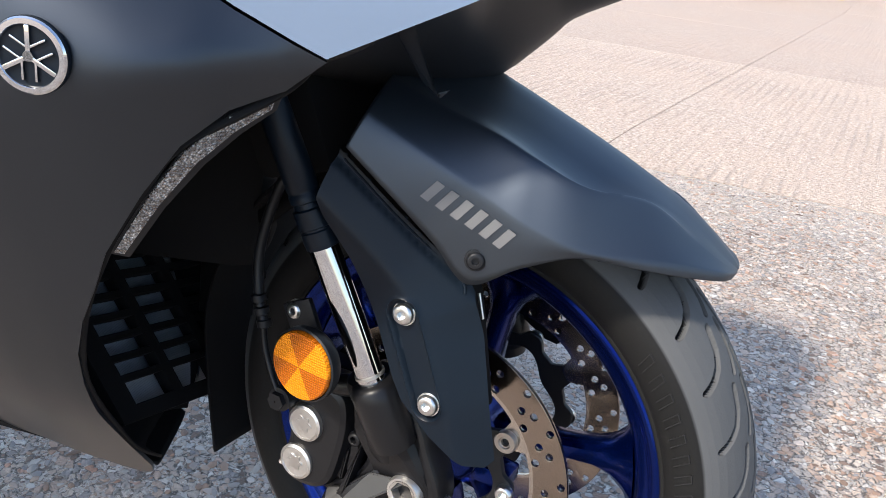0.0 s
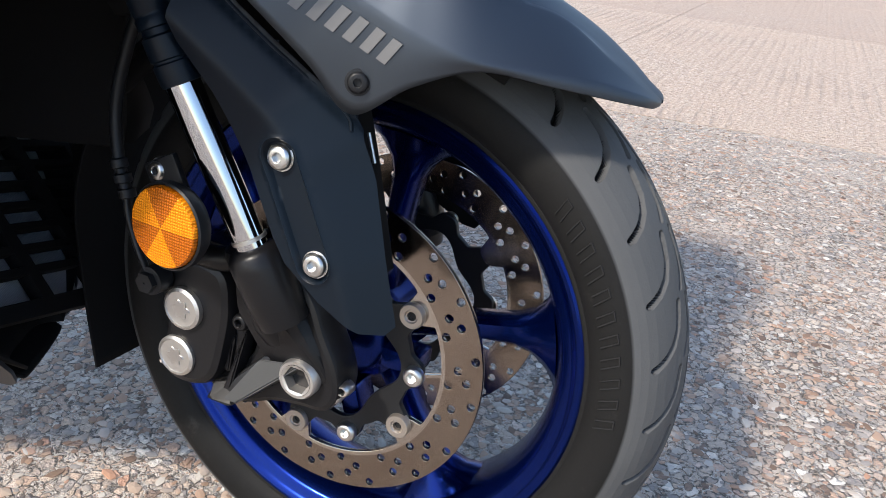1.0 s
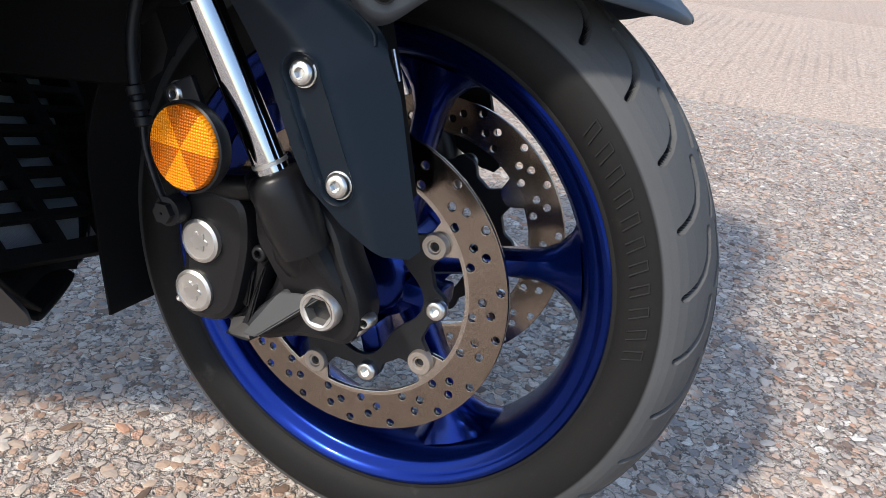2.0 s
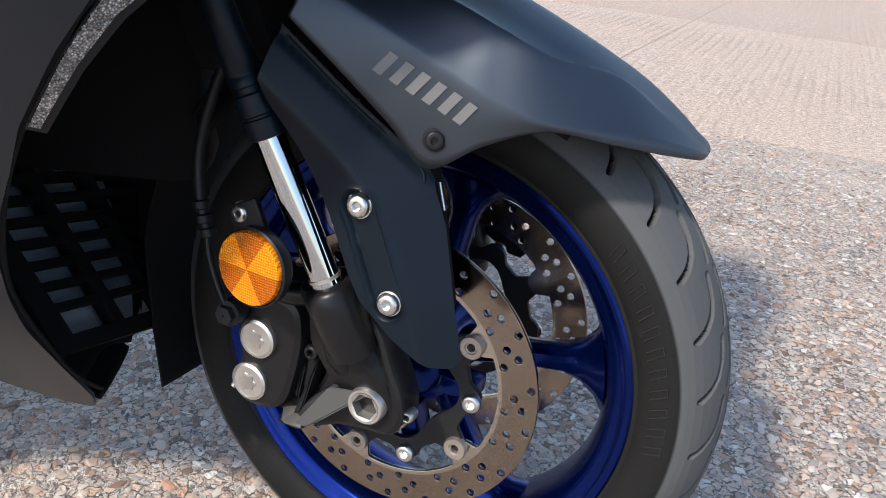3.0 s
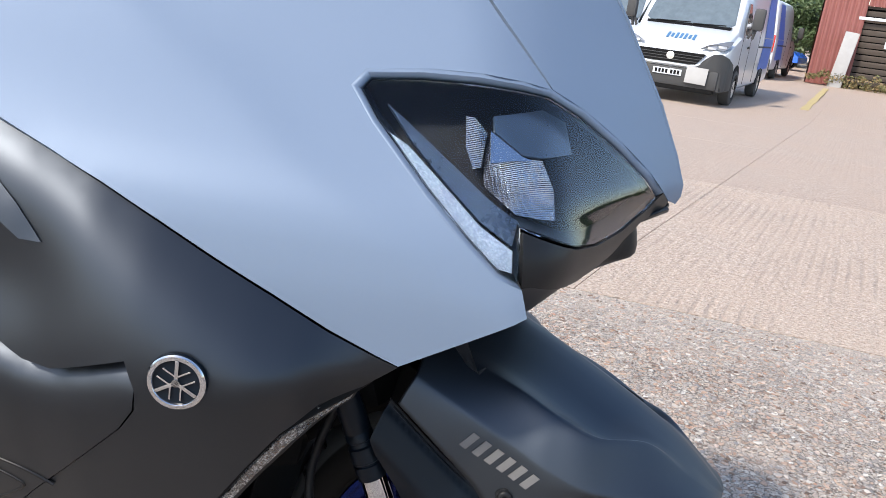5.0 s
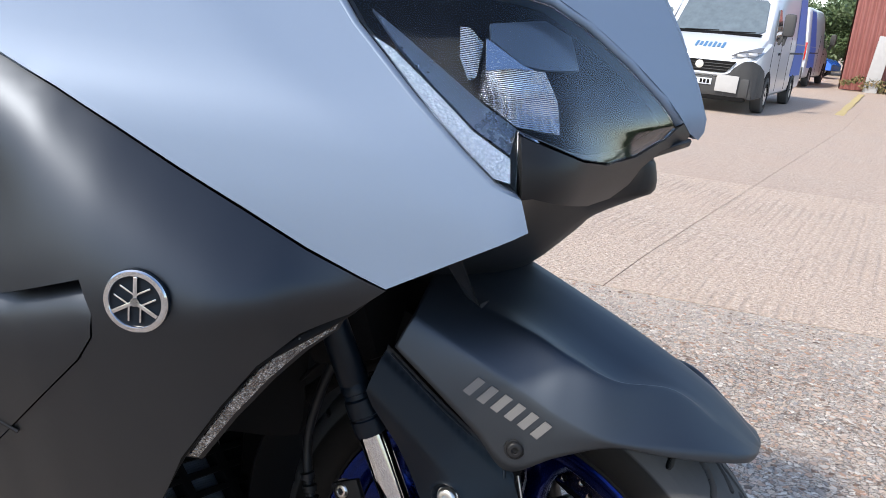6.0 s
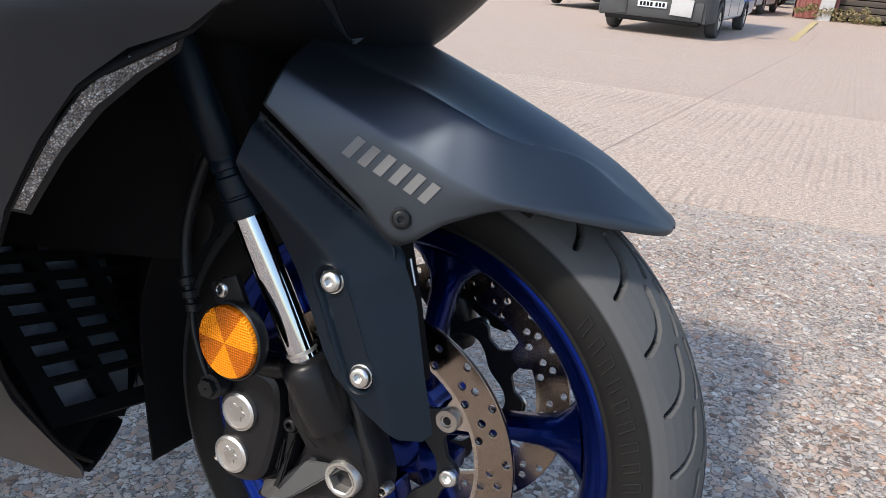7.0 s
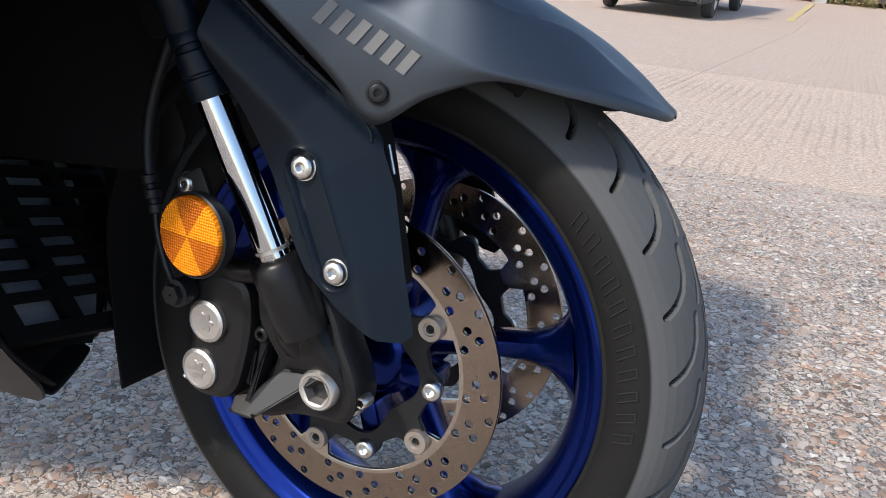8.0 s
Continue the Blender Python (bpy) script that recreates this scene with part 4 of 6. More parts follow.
# ---- front mudguard
def fender_mesh():
    """The mudguard from four curves on its right side: lower edge, fold, upper ridge and crown."""
    low = [(-0.0575, -0.1915, 0.574), (-0.0204, -0.1763, 0.5413), (0.0094, -0.162, 0.513), (0.0366, -0.150, 0.4855), (0.0745, -0.1455, 0.5095), (0.112, -0.130, 0.5255), (0.1475, -0.104, 0.5205), (0.172, -0.080, 0.5158), (0.1955, -0.048, 0.5107), (0.2025, -0.028, 0.5082), (0.2046, -0.009, 0.5086)]
    fold = [(-0.050, -0.182, 0.5995), (-0.014, -0.1705, 0.5812), (0.0254, -0.160, 0.5635), (0.048, -0.1545, 0.5535), (0.0725, -0.149, 0.5425), (0.106, -0.136, 0.5315), (0.143, -0.107, 0.528), (0.1705, -0.080, 0.5240), (0.195, -0.0475, 0.5165), (0.2032, -0.0270, 0.5120), (0.2048, -0.0085, 0.5091)]
    ridge = [(-0.066, -0.128, 0.6175), (-0.018, -0.130, 0.6050), (0.0150, -0.1315, 0.5985), (0.037, -0.1320, 0.5935), (0.067, -0.1310, 0.5835), (0.1010, -0.117, 0.5705), (0.137, -0.068, 0.5600), (0.1715, -0.046, 0.5350), (0.1935, -0.030, 0.5195), (0.2018, -0.018, 0.5132), (0.2047, -0.006, 0.5095)]
    crown = [(-0.100, -0.02, 0.646), (-0.048, -0.02, 0.6278), (-0.005, -0.02, 0.613), (0.028, -0.02, 0.601), (0.067, -0.021, 0.5865), (0.108, -0.024, 0.5700), (0.146, -0.022, 0.5525), (0.1745, -0.016, 0.5345), (0.1935, -0.011, 0.5198), (0.2010, -0.008, 0.5138), (0.2045, -0.003, 0.5097)]
    dips = (0.002, 0.003, 0.004, 0.006, 0.009, 0.010, 0.004, 0.0, 0.0, 0.0, 0.0)
    slims = (0.9, 0.86, 0.84, 0.84, 0.84, 0.82, 0.76, 0.70, 0.62, 0.5, 0.5)
    drops = (0.167, 0.233, 0.267, 0.267, 0.267, 0.267, 0.21, 0.12, 0.05, 0, 0)
    ribs = []
    for low_p, fold_p, ridge_p, crown_p, dip, slim, drop in zip(low, fold, ridge, crown, dips, slims, drops):
        a, s, r, t = Vector(low_p), Vector(fold_p), Vector(ridge_p), Vector(crown_p)
        sunk, lift = Vector((0, 0, dip)), Vector((0, -0.0006, 0.0016)) * min(1.0, dip / 0.004)
        rib = [a, a.lerp(s, 0.5) - Vector((0, 0.001, 0)), a.lerp(s, 0.92), s.lerp(r, 0.09), s.lerp(r, 0.5) + lift, s.lerp(r, 0.94) + lift * 0.3,
               r.lerp(t, 0.07) - sunk * 0.25, r.lerp(t, 0.25) - sunk * 0.95, r.lerp(t, 0.5) - sunk * 0.8, r.lerp(t, 0.8) - sunk * 0.2, Vector((t.x, 0, t.z + 0.0008))]
        ribs.append(rib + [Vector((p.x - 0.05 * abs(p.y), -p.y * slim, p.z - drop * abs(p.y))) for p in reversed(rib[:-1])])
    return loft(ribs, 10, 3)


fender = shell(part("front_mudguard", fender_mesh(), M_FENDER, bike, "matt graphite front mudguard with a hollowed top", sharp=60), 0.002)


def on_fender(x, z):
    """A point on the mudguard's flat right cheek."""
    a, b, c = Vector((0.041, -0.1535, 0.507)), Vector((0.003, -0.1685, 0.560)), Vector((0.064, -0.1425, 0.523))
    n = (b - a).cross(c - a)
    return Vector((x, a.y - (n.x * (x - a.x) + n.z * (z - a.z)) / n.y, z))


cheek_n = (on_fender(0.003, 0.56) - on_fender(0.041, 0.507)).cross(on_fender(0.064, 0.523) - on_fender(0.041, 0.507)).normalized()
cheek_n = -cheek_n if cheek_n.y > 0 else cheek_n
part("mudguard_screw", joined(socket_bolt(0.0068, 0.004, 0.0028), lathe([(0.0085, 0.002), (0.0085, -0.0005), (0.005, -0.001)], 22)), M_PLASTIC, fender, "black dished screw", aim(on_fender(0.041, 0.507) + cheek_n * 0.0015, cheek_n))
skin_tree = BVHTree.FromPolygons([v.co for v in fender.data.vertices], [p.vertices for p in fender.data.polygons])
for k in range(6):
    f = (k + 0.5) / 6
    at, face_n, _, _ = skin_tree.ray_cast(Vector((-0.001 + 0.0665 * f, -0.4, 0.5555 - 0.0285 * f)), Vector((0, 1, 0)))
    face_n = -face_n if face_n.y > 0 else face_n
    along = (Vector((0.0665, 0, -0.0325)) - face_n * face_n.dot(Vector((0.0665, 0, -0.0325)))).normalized()
    up_w = along.cross(face_n)
    up_w = -up_w if up_w.z < 0 else up_w
    bar = moved(box(0.0068, 0.0006, 0.0170, 0.0), Matrix(((1, 0, 0.20, 0), (0, 1, 0, 0), (0, 0, 1, 0), (0, 0, 0, 1))))
    m = Matrix((along, -face_n, up_w)).transposed().to_4x4()
    m.translation = at + face_n * 0.0028
    part("decal_bar", moved(bar, m), M_GREYLETTER, fender, "plain silver-grey bar of a decal", sharp=0)
liner = []
for ang in (64, 80, 95, 110, 125, 140):
    a = radians(ang)
    liner.append([Vector(((0.287 - 0.02 * (abs(y) > 0.09)) * math.cos(a), y, HUB.z + (0.287 - 0.02 * (abs(y) > 0.09)) * math.sin(a))) for y in (-0.098, -0.088, -0.05, 0, 0.05, 0.088, 0.098)])
shell(part("mudguard_liner", loft(liner, 5, 2), M_INNER, fender, "dull black liner under the mudguard"), 0.003)
flap = []
for ang in (118, 135, 152, 170, 188, 204):
    a = radians(ang)
    r = 0.302 if ang < 180 else 0.293
    w = 0.064 if ang < 195 else 0.072
    flap.append([Vector((r * math.cos(a), y, HUB.z + r * math.sin(a))) for y in (-w - 0.006, -w, -0.03, 0, 0.03, w, w + 0.006)])
shell(part("mud_flap", loft(flap, 6, 2), M_INNER, fender, "dull black rear apron of the mudguard"), 0.003)


# ---- bodywork, in its own frame: x forwards, y to the left, turned against the steered wheel
def soft_min(a, b, k):
    h = max(k - abs(a - b), 0) / k
    return min(a, b) - h * h * k / 4


NOSE = ((0.60, 0.02), (0.66, 0.055), (0.70, 0.088), (0.74, 0.12), (0.763, 0.131), (0.78, 0.131), (0.809, 0.118), (0.859, 0.09), (0.936, 0.037), (1.05, -0.05), (1.2, -0.17))
FLARE = ((0.64, 2.4), (0.69, 2.05), (0.72, 1.75), (0.757, 1.36), (0.79, 1.2), (0.85, 1.05), (0.94, 0.85), (1.05, 0.7))
WIDE = ((0.62, 0.270), (0.70, 0.272), (0.757, 0.262), (0.80, 0.228), (0.85, 0.182), (0.94, 0.110), (1.05, 0.06), (1.2, 0.03))


SEAM = ((-0.80, 0.92), (-0.60, 0.842), (-0.447, 0.780), (-0.372, 0.749), (-0.292, 0.709), (-0.208, 0.667), (-0.155, 0.645))


CREASE = ((-0.80, 1.14), (-0.361, 0.850), (-0.307, 0.822), (-0.247, 0.780), (-0.187, 0.745), (-0.121, 0.710), (-0.06, 0.676))


def upper_w(u, z):
    """Half width of the upper fairing, with a soft crease running down to the nose."""
    d = max(table(z, NOSE) - u, 0.0)
    past = (z - table(u, CREASE)) * 0.86
    past = 0.003 * math.log1p(math.exp(max(-40.0, min(past / 0.003, 40.0))))
    return soft_min(table(z, FLARE) * d, (table(z - 0.02, WIDE) + 2 * table(z, WIDE) + table(z + 0.02, WIDE)) / 4 + 0.03 * d, 0.045) + 0.0015 - 0.22 * 0.025 * (1 - math.exp(-past / 0.025))


def lower_w(u, z):
    """Half width of the lower fairing, drawn in towards the belly."""
    seam = table(u, SEAM)
    free = min(1.0, max(0.0, (-0.155 - u) / 0.07))
    b = upper_w(u, seam + 0.006) + 0.001
    crest = 0.642 + 0.12 * min(0.0, u + 0.155)
    k = 0.006 + 0.12 * max(0.0, -0.24 - u)
    reach = table(u, ((-0.60, 0.012), (-0.41, 0.017), (-0.35, 0.026), (-0.28, 0.037), (-0.20, 0.050)))
    down = soft_min(max(0.0, seam - z), max(0.004, seam - crest + 0.004), 0.008)
    if down < reach:
        b += (0.80 * down - 0.10 * down * down / reach) * free
    else:
        b += (0.70 * reach + 0.024 * (1 - math.exp((reach - down) / 0.04))) * free
    e = crest - z
    b -= 0.46 * k * math.log1p(math.exp(max(-40.0, min(e / k, 40.0))))
    near = 1 / (1 + math.exp(max(-30.0, min((-0.245 - u) / 0.012, 30.0))))
    e = (0.638 - 10.0 * max(0.0, -0.22 - u) ** 2 - z) / 0.002
    e = 0.002 * math.log1p(math.exp(max(-40.0, min(e, 40.0))))
    b -= near * 0.68 * 0.012 * (1 - math.exp(-e / 0.012))
    b -= 0.38 * 0.02 * math.log1p(math.exp(max(-40.0, min((0.33 - z) / 0.02, 40.0))))
    hollow = math.exp(-(((u + 0.45) / 0.06) ** 2 + ((z - 0.675) / 0.045) ** 2))
    return b - 0.018 * hollow


def right(f, off=0.0):
    return lambda u, z: Vector((u, -(f(u, z) + off), z))


def left(f, off=0.0):
    return lambda u, z: Vector((u, f(u, z) + off, z))


lens_low = [(-0.2105, 0.8345), (-0.196, 0.816), (-0.177, 0.798), (-0.151, 0.773), (-0.117, 0.743), (-0.092, 0.723), (-0.078, 0.717)]
lens_top = [(-0.2105, 0.8345), (-0.2050, 0.8425), (-0.167, 0.848), (-0.123, 0.851), (-0.084, 0.851), (-0.058, 0.849), (-0.023, 0.836), (0.021, 0.813), (0.063, 0.787), (0.084, 0.769)]
brow = [(-0.2200, 0.8365), (-0.2110, 0.8500), (-0.165, 0.8575), (-0.120, 0.8605), (-0.085, 0.8595), (-0.057, 0.8565)]
lens_bot = [(0.084, 0.769), (0.071, 0.759), (0.034, 0.744), (-0.003, 0.738), (-0.029, 0.741), (-0.081, 0.756)]
seam_line = [(-0.80, 0.92), (-0.60, 0.842), (-0.447, 0.780), (-0.409, 0.765), (-0.372, 0.749), (-0.332, 0.7295), (-0.292, 0.709), (-0.250, 0.6885), (-0.208, 0.667), (-0.173, 0.652), (-0.155, 0.645)]
upper_out = seam_line + [(-0.067, 0.693), (-0.0745, 0.7135)] + [(u - 0.0035, z - 0.0035) for u, z in lens_low[::-1][1:-1]] + brow + [(-0.104, 0.904), (-0.15, 0.955), (-0.20, 1.0), (-0.45, 1.06), (-0.80, 1.08)]
cowl_out = [(-0.055, 0.8565), (-0.019, 0.8435), (0.026, 0.8205), (0.069, 0.7945), (0.094, 0.7745), (0.106, 0.765), (0.124, 0.759), (0.1305, 0.767), (0.1305, 0.780), (0.1175, 0.809), (0.0895, 0.859), (0.0365, 0.936), (-0.05, 1.05), (-0.20, 1.002), (-0.148, 0.957), (-0.102, 0.906)]
lower_out = [(u, z - 0.0022) for u, z in seam_line] + [(-0.178, 0.622), (-0.208, 0.608), (-0.233, 0.585), (-0.256, 0.551), (-0.284, 0.502), (-0.296, 0.470), (-0.311, 0.435), (-0.321, 0.400), (-0.324, 0.363), (-0.323, 0.325), (-0.317, 0.285), (-0.312, 0.240), (-0.308, 0.205), (-0.311, 0.187), (-0.318, 0.181),
             (-0.335, 0.188), (-0.40, 0.222), (-0.448, 0.246), (-0.53, 0.29), (-0.48, 0.345), (-0.47, 0.425), (-0.423, 0.487), (-0.342, 0.581), (-0.331, 0.600), (-0.330, 0.616), (-0.338, 0.638), (-0.368, 0.627), (-0.392, 0.6185), (-0.415, 0.6195), (-0.443, 0.632), (-0.50, 0.672), (-0.60, 0.73), (-0.80, 0.82)]
LIP = ((-0.80, 0.817), (-0.60, 0.727), (-0.50, 0.669), (-0.443, 0.629), (-0.415, 0.6165), (-0.392, 0.6155), (-0.368, 0.624), (-0.338, 0.635))
knee_out = [(-0.338, 0.635), (-0.368, 0.624), (-0.392, 0.6155), (-0.415, 0.6165), (-0.443, 0.629), (-0.50, 0.669), (-0.60, 0.727), (-0.80, 0.817), (-0.80, 0.38), (-0.4812, 0.345), (-0.4712, 0.425), (-0.4242, 0.487), (-0.3432, 0.581), (-0.3322, 0.600), (-0.3312, 0.616)]
for side, lay, tag in ((-1, right, "right"), (1, left, "left")):
    o = float(side)
    up = part("upper_fairing", skin(upper_out, lay(upper_w, 0.003), 0.011, 0.004, out=o), M_UPPER, bike, "matt silver-grey upper fairing panel", BODY, sharp=50)
    lo = part("lower_fairing", skin(lower_out, lay(lower_w), 0.010, 0.004, out=o), M_DARK, bike, "matt graphite lower fairing panel", BODY, sharp=50)
    part("nose_cowl", skin(cowl_out, lay(upper_w, 0.003), 0.008, 0.004, out=o), M_UPPER, bike, "matt silver-grey nose cowl between the lamps", BODY, sharp=50)
    part("knee_panel", skin(knee_out, lambda u, z, lay=lay: lay(lower_w, 0.002 - 0.016 * math.exp(-max(0.0, table(u, LIP) - z) / 0.014))(u, z), 0.008, 0.004, out=o), M_DARK, bike, "matt graphite inner side panel", BODY, sharp=50)
    for strip in (((-0.462, 0.519), (-0.428, 0.5135), (-0.403, 0.502)), ((-0.462, 0.506), (-0.436, 0.498), (-0.431, 0.490), (-0.460, 0.464))):
        part("panel_bead", tube([lay(lower_w, 0.0015)(u, z) for u, z in strip], 0.0016, 8), M_PLASTIC, bike, "", BODY)
    pocket_out = [(-0.60, 0.800), (-0.449, 0.748), (-0.426, 0.7275), (-0.406, 0.704), (-0.421, 0.7045), (-0.434, 0.714), (-0.447, 0.7285), (-0.60, 0.765)]
    part("side_pocket", skin(pocket_out, lambda u, z, lay=lay: lay(lower_w, 0.0012 + 0.30 * max(0.0, table(u, ((-0.60, 0.80), (-0.449, 0.748), (-0.426, 0.7275), (-0.406, 0.704))) - z))(u, z), 0.006, 0.012, out=o), M_DARK, bike, "dark grey wedge-shaped trim", BODY, sharp=50)

    # headlamp
    inner_line = lens_low[::-1] + lens_top[1:]
    outer_line = [(-0.0745, 0.7135)] + [(u - 0.0035, z - 0.0035) for u, z in lens_low[::-1][1:-1]] + brow[:1] + brow[1:5] + [(-0.057, 0.8565), (-0.019, 0.8435), (0.026, 0.8205), (0.069, 0.7945), (0.094, 0.7745)]
    sur = bmesh.new()
    rings = []
    for (ua, za), (ub, zb) in zip(outer_line, inner_line):
        rings.append([sur.verts.new(lay(upper_w, 0.003 - 0.010 * q * q)(ua + (ub - ua) * q, za + (zb - za) * q)) for q in (0.0, 0.35, 0.7, 1.0)])
    for a, b in zip(rings, rings[1:]):
        for q in range(3):
            sur.faces.new((a[q], b[q], b[q + 1], a[q + 1]))
    shell(part("lamp_surround", sur, M_UPPER, bike, "matt grey rim sunk round the lamp", BODY), 0.002)
    lens_out = lens_top + lens_bot[1:] + [(-0.078, 0.717)] + lens_low[::-1][1:-1]
    lamp = part("headlight", skin(lens_out, lay(upper_w, -0.058), 0.012, 0.003, out=o), M_INNER, bike, "twin headlamp with a dark bowl under a clear cover", BODY)
    bowl = bmesh.new()
    ring_o = [bowl.verts.new(lay(upper_w, -0.002)(u, z)) for u, z in lens_out]
    ring_i = [bowl.verts.new(lay(upper_w, -0.059)(u, z)) for u, z in lens_out]
    for i in range(len(lens_out)):
        bowl.faces.new((ring_o[i - 1], ring_o[i], ring_i[i], ring_i[i - 1]))
    part("bowl_wall", bowl, M_GUARD, lamp, "glossy black lamp surround")
    glass = part("lamp_cover", skin(lens_out, lay(upper_w, -0.0005), 0.009, 0.002, out=o), M_LENS, lamp, "clear lamp cover")
    glass.visible_shadow = False
    refl_out = [(-0.1063, 0.790), (-0.104, 0.8145), (-0.0764, 0.798), (-0.058, 0.798), (-0.048, 0.778), (-0.0442, 0.7546), (-0.0787, 0.7575), (-0.1063, 0.7737)]
    part("lamp_reflector", skin(refl_out, lambda u, z, lay=lay: lay(upper_w, -0.032 + 0.20 * (u + 0.06) - 6.0 * (u + 0.055) ** 2 - 5 * (z - 0.78) ** 2)(u, z), 0.006, 0.002, out=o), M_REFLECT, lamp, "ribbed mirror reflector")
    back_out = [(-0.1256, 0.824), (-0.1178, 0.824), (-0.107, 0.8137), (-0.110, 0.789), (-0.1164, 0.786), (-0.1238, 0.801)]
    part("lamp_reflector", skin(back_out, lay(upper_w, -0.045), 0.006, 0.002, out=o), M_REFLECT, lamp, "ribbed mirror reflector")
    shelf_out = [(-0.104, 0.828), (-0.060, 0.838), (-0.035, 0.830), (-0.0258, 0.804), (-0.058, 0.800), (-0.0764, 0.801), (-0.102, 0.8165)]
    part("lamp_visor", skin(shelf_out, lambda u, z, lay=lay: lay(upper_w, -0.030 - 0.25 * (0.82 - z))(u, z), 0.010, 0.003, out=o), M_BEZEL, lamp, "smoky grey inner visor")
    facet_out = [(-0.106, 0.8165), (-0.0775, 0.8005), (-0.068, 0.7985), (-0.088, 0.797), (-0.1045, 0.7935)]
    part("lamp_facet", skin(facet_out, lay(upper_w, -0.0265), 0.006, 0.0015, out=o), M_CHROME, lamp, "clear bright facet over the reflector")
    drl_out = [(-0.190, 0.8085), (-0.160, 0.780), (-0.120, 0.743), (-0.094, 0.724), (-0.082, 0.722), (-0.084, 0.738), (-0.110, 0.752), (-0.140, 0.776), (-0.170, 0.799)]
    part("light_guide", skin(drl_out, lay(upper_w, -0.008), 0.006, 0.004, out=o), M_DRL, lamp, "frosted daytime light strip")
    fin_out = [(-0.168, 0.802), (-0.140, 0.778), (-0.110, 0.754), (-0.084, 0.740), (-0.081, 0.757), (-0.105, 0.770), (-0.135, 0.790), (-0.165, 0.810), (-0.190, 0.826)]
    part("lamp_bezel", skin(fin_out, lay(upper_w, -0.014), 0.008, 0.003, out=o), M_BEZEL, lamp, "blue-black bezel beside the light strip")

    chin_out = [(-0.0795, 0.7535), (-0.029, 0.7395), (-0.003, 0.7365), (0.034, 0.7425), (0.071, 0.7575), (0.085, 0.768), (0.095, 0.773), (0.107, 0.7635), (0.104, 0.757), (0.066, 0.747), (0.044, 0.732), (0.036, 0.717), (0.017, 0.7055), (-0.012, 0.7035), (-0.045, 0.710), (-0.066, 0.714), (-0.0735, 0.7125)]
    part("lamp_chin", skin(chin_out, lambda u, z, lay=lay: lay(upper_w, 0.0025 - 9.0 * max(0.0, 0.742 - z) ** 2)(u, z), 0.006, 0.010, out=o), M_PLASTIC, bike, "black moulded lip under the lamp", BODY, sharp=50)

    # indicator set into the edge of the wheel arch
    ind_out = [(-0.180, 0.619), (-0.207, 0.606), (-0.232, 0.583), (-0.255, 0.549), (-0.283, 0.501), (-0.271, 0.499), (-0.246, 0.540), (-0.223, 0.571), (-0.203, 0.592), (-0.184, 0.608)]
    flasher = part("indicator", skin(ind_out, lay(lower_w, -0.004), 0.005, 0.012, out=o), M_PLASTIC, bike, "slim indicator strip along the wheel arch", BODY)
    strip_out = [(-0.184, 0.6155), (-0.208, 0.603), (-0.232, 0.580), (-0.254, 0.547), (-0.279, 0.5035), (-0.273, 0.5025), (-0.248, 0.543), (-0.226, 0.573), (-0.206, 0.5935), (-0.186, 0.609)]
    part("clear_strip", skin(strip_out, lay(lower_w, -0.0015), 0.004, 0.003, out=o), M_CRYSTAL, flasher, "dirty clear prismatic strip with painted facet sparkle")

# round badge with a plain three-armed shape in it
badge_at = right(lower_w, 0.0015)(-0.3012, 0.6305)
badge_n = (right(lower_w)(-0.296, 0.628) - right(lower_w)(-0.316, 0.628)).cross(right(lower_w)(-0.306, 0.638) - right(lower_w)(-0.306, 0.618))
badge_n = badge_n if badge_n.y < 0 else -badge_n
BADGE = BODY @ aim(badge_at, badge_n) @ Matrix.Scale(0.80, 4)
badge = part("badge", lathe([(0.0255, 0.002), (0.0255, -0.0010), (0.0001, -0.0010)], 48), M_GUARD, bike, "round black badge with a chrome ring", BADGE)
part("badge_ring", lathe([(0.0250, 0.0), (0.0250, -0.0020), (0.0238, -0.0034), (0.0205, -0.0036), (0.0195, -0.0024), (0.0195, 0.0)], 64), M_CHROME, badge, "chrome ring")
for k in range(3):
    arm = box(0.0034, 0.0022, 0.0210, 0.0008, Matrix.Translation((0, -0.0022, 0.0095)))
    wings = joined(arm, box(0.0016, 0.0018, 0.0150, 0.0005, Matrix.Translation((0.0045, -0.0021, -0.0085))), box(0.0016, 0.0018, 0.0150, 0.0005, Matrix.Translation((-0.0045, -0.0021, -0.0085))), lathe([(0.0035, 0), (0.0035, -0.0036), (0.0001, -0.0036)], 16))
    part("badge_arm", moved(wings, Matrix.Rotation(radians(120 * k), 4, "Y")), M_CHROME, badge, "plain chrome arm")

part("panel_screw", lathe([(0.0060, 0.002), (0.0060, -0.001), (0.0045, -0.0015), (0.0035, 0.001), (0.0001, 0.001)], 20), M_PLASTIC, bike, "", BODY @ aim(right(lower_w, 0.0)(-0.352, 0.581) + Vector((0, 0.004, 0)), (0, -1, 0)))

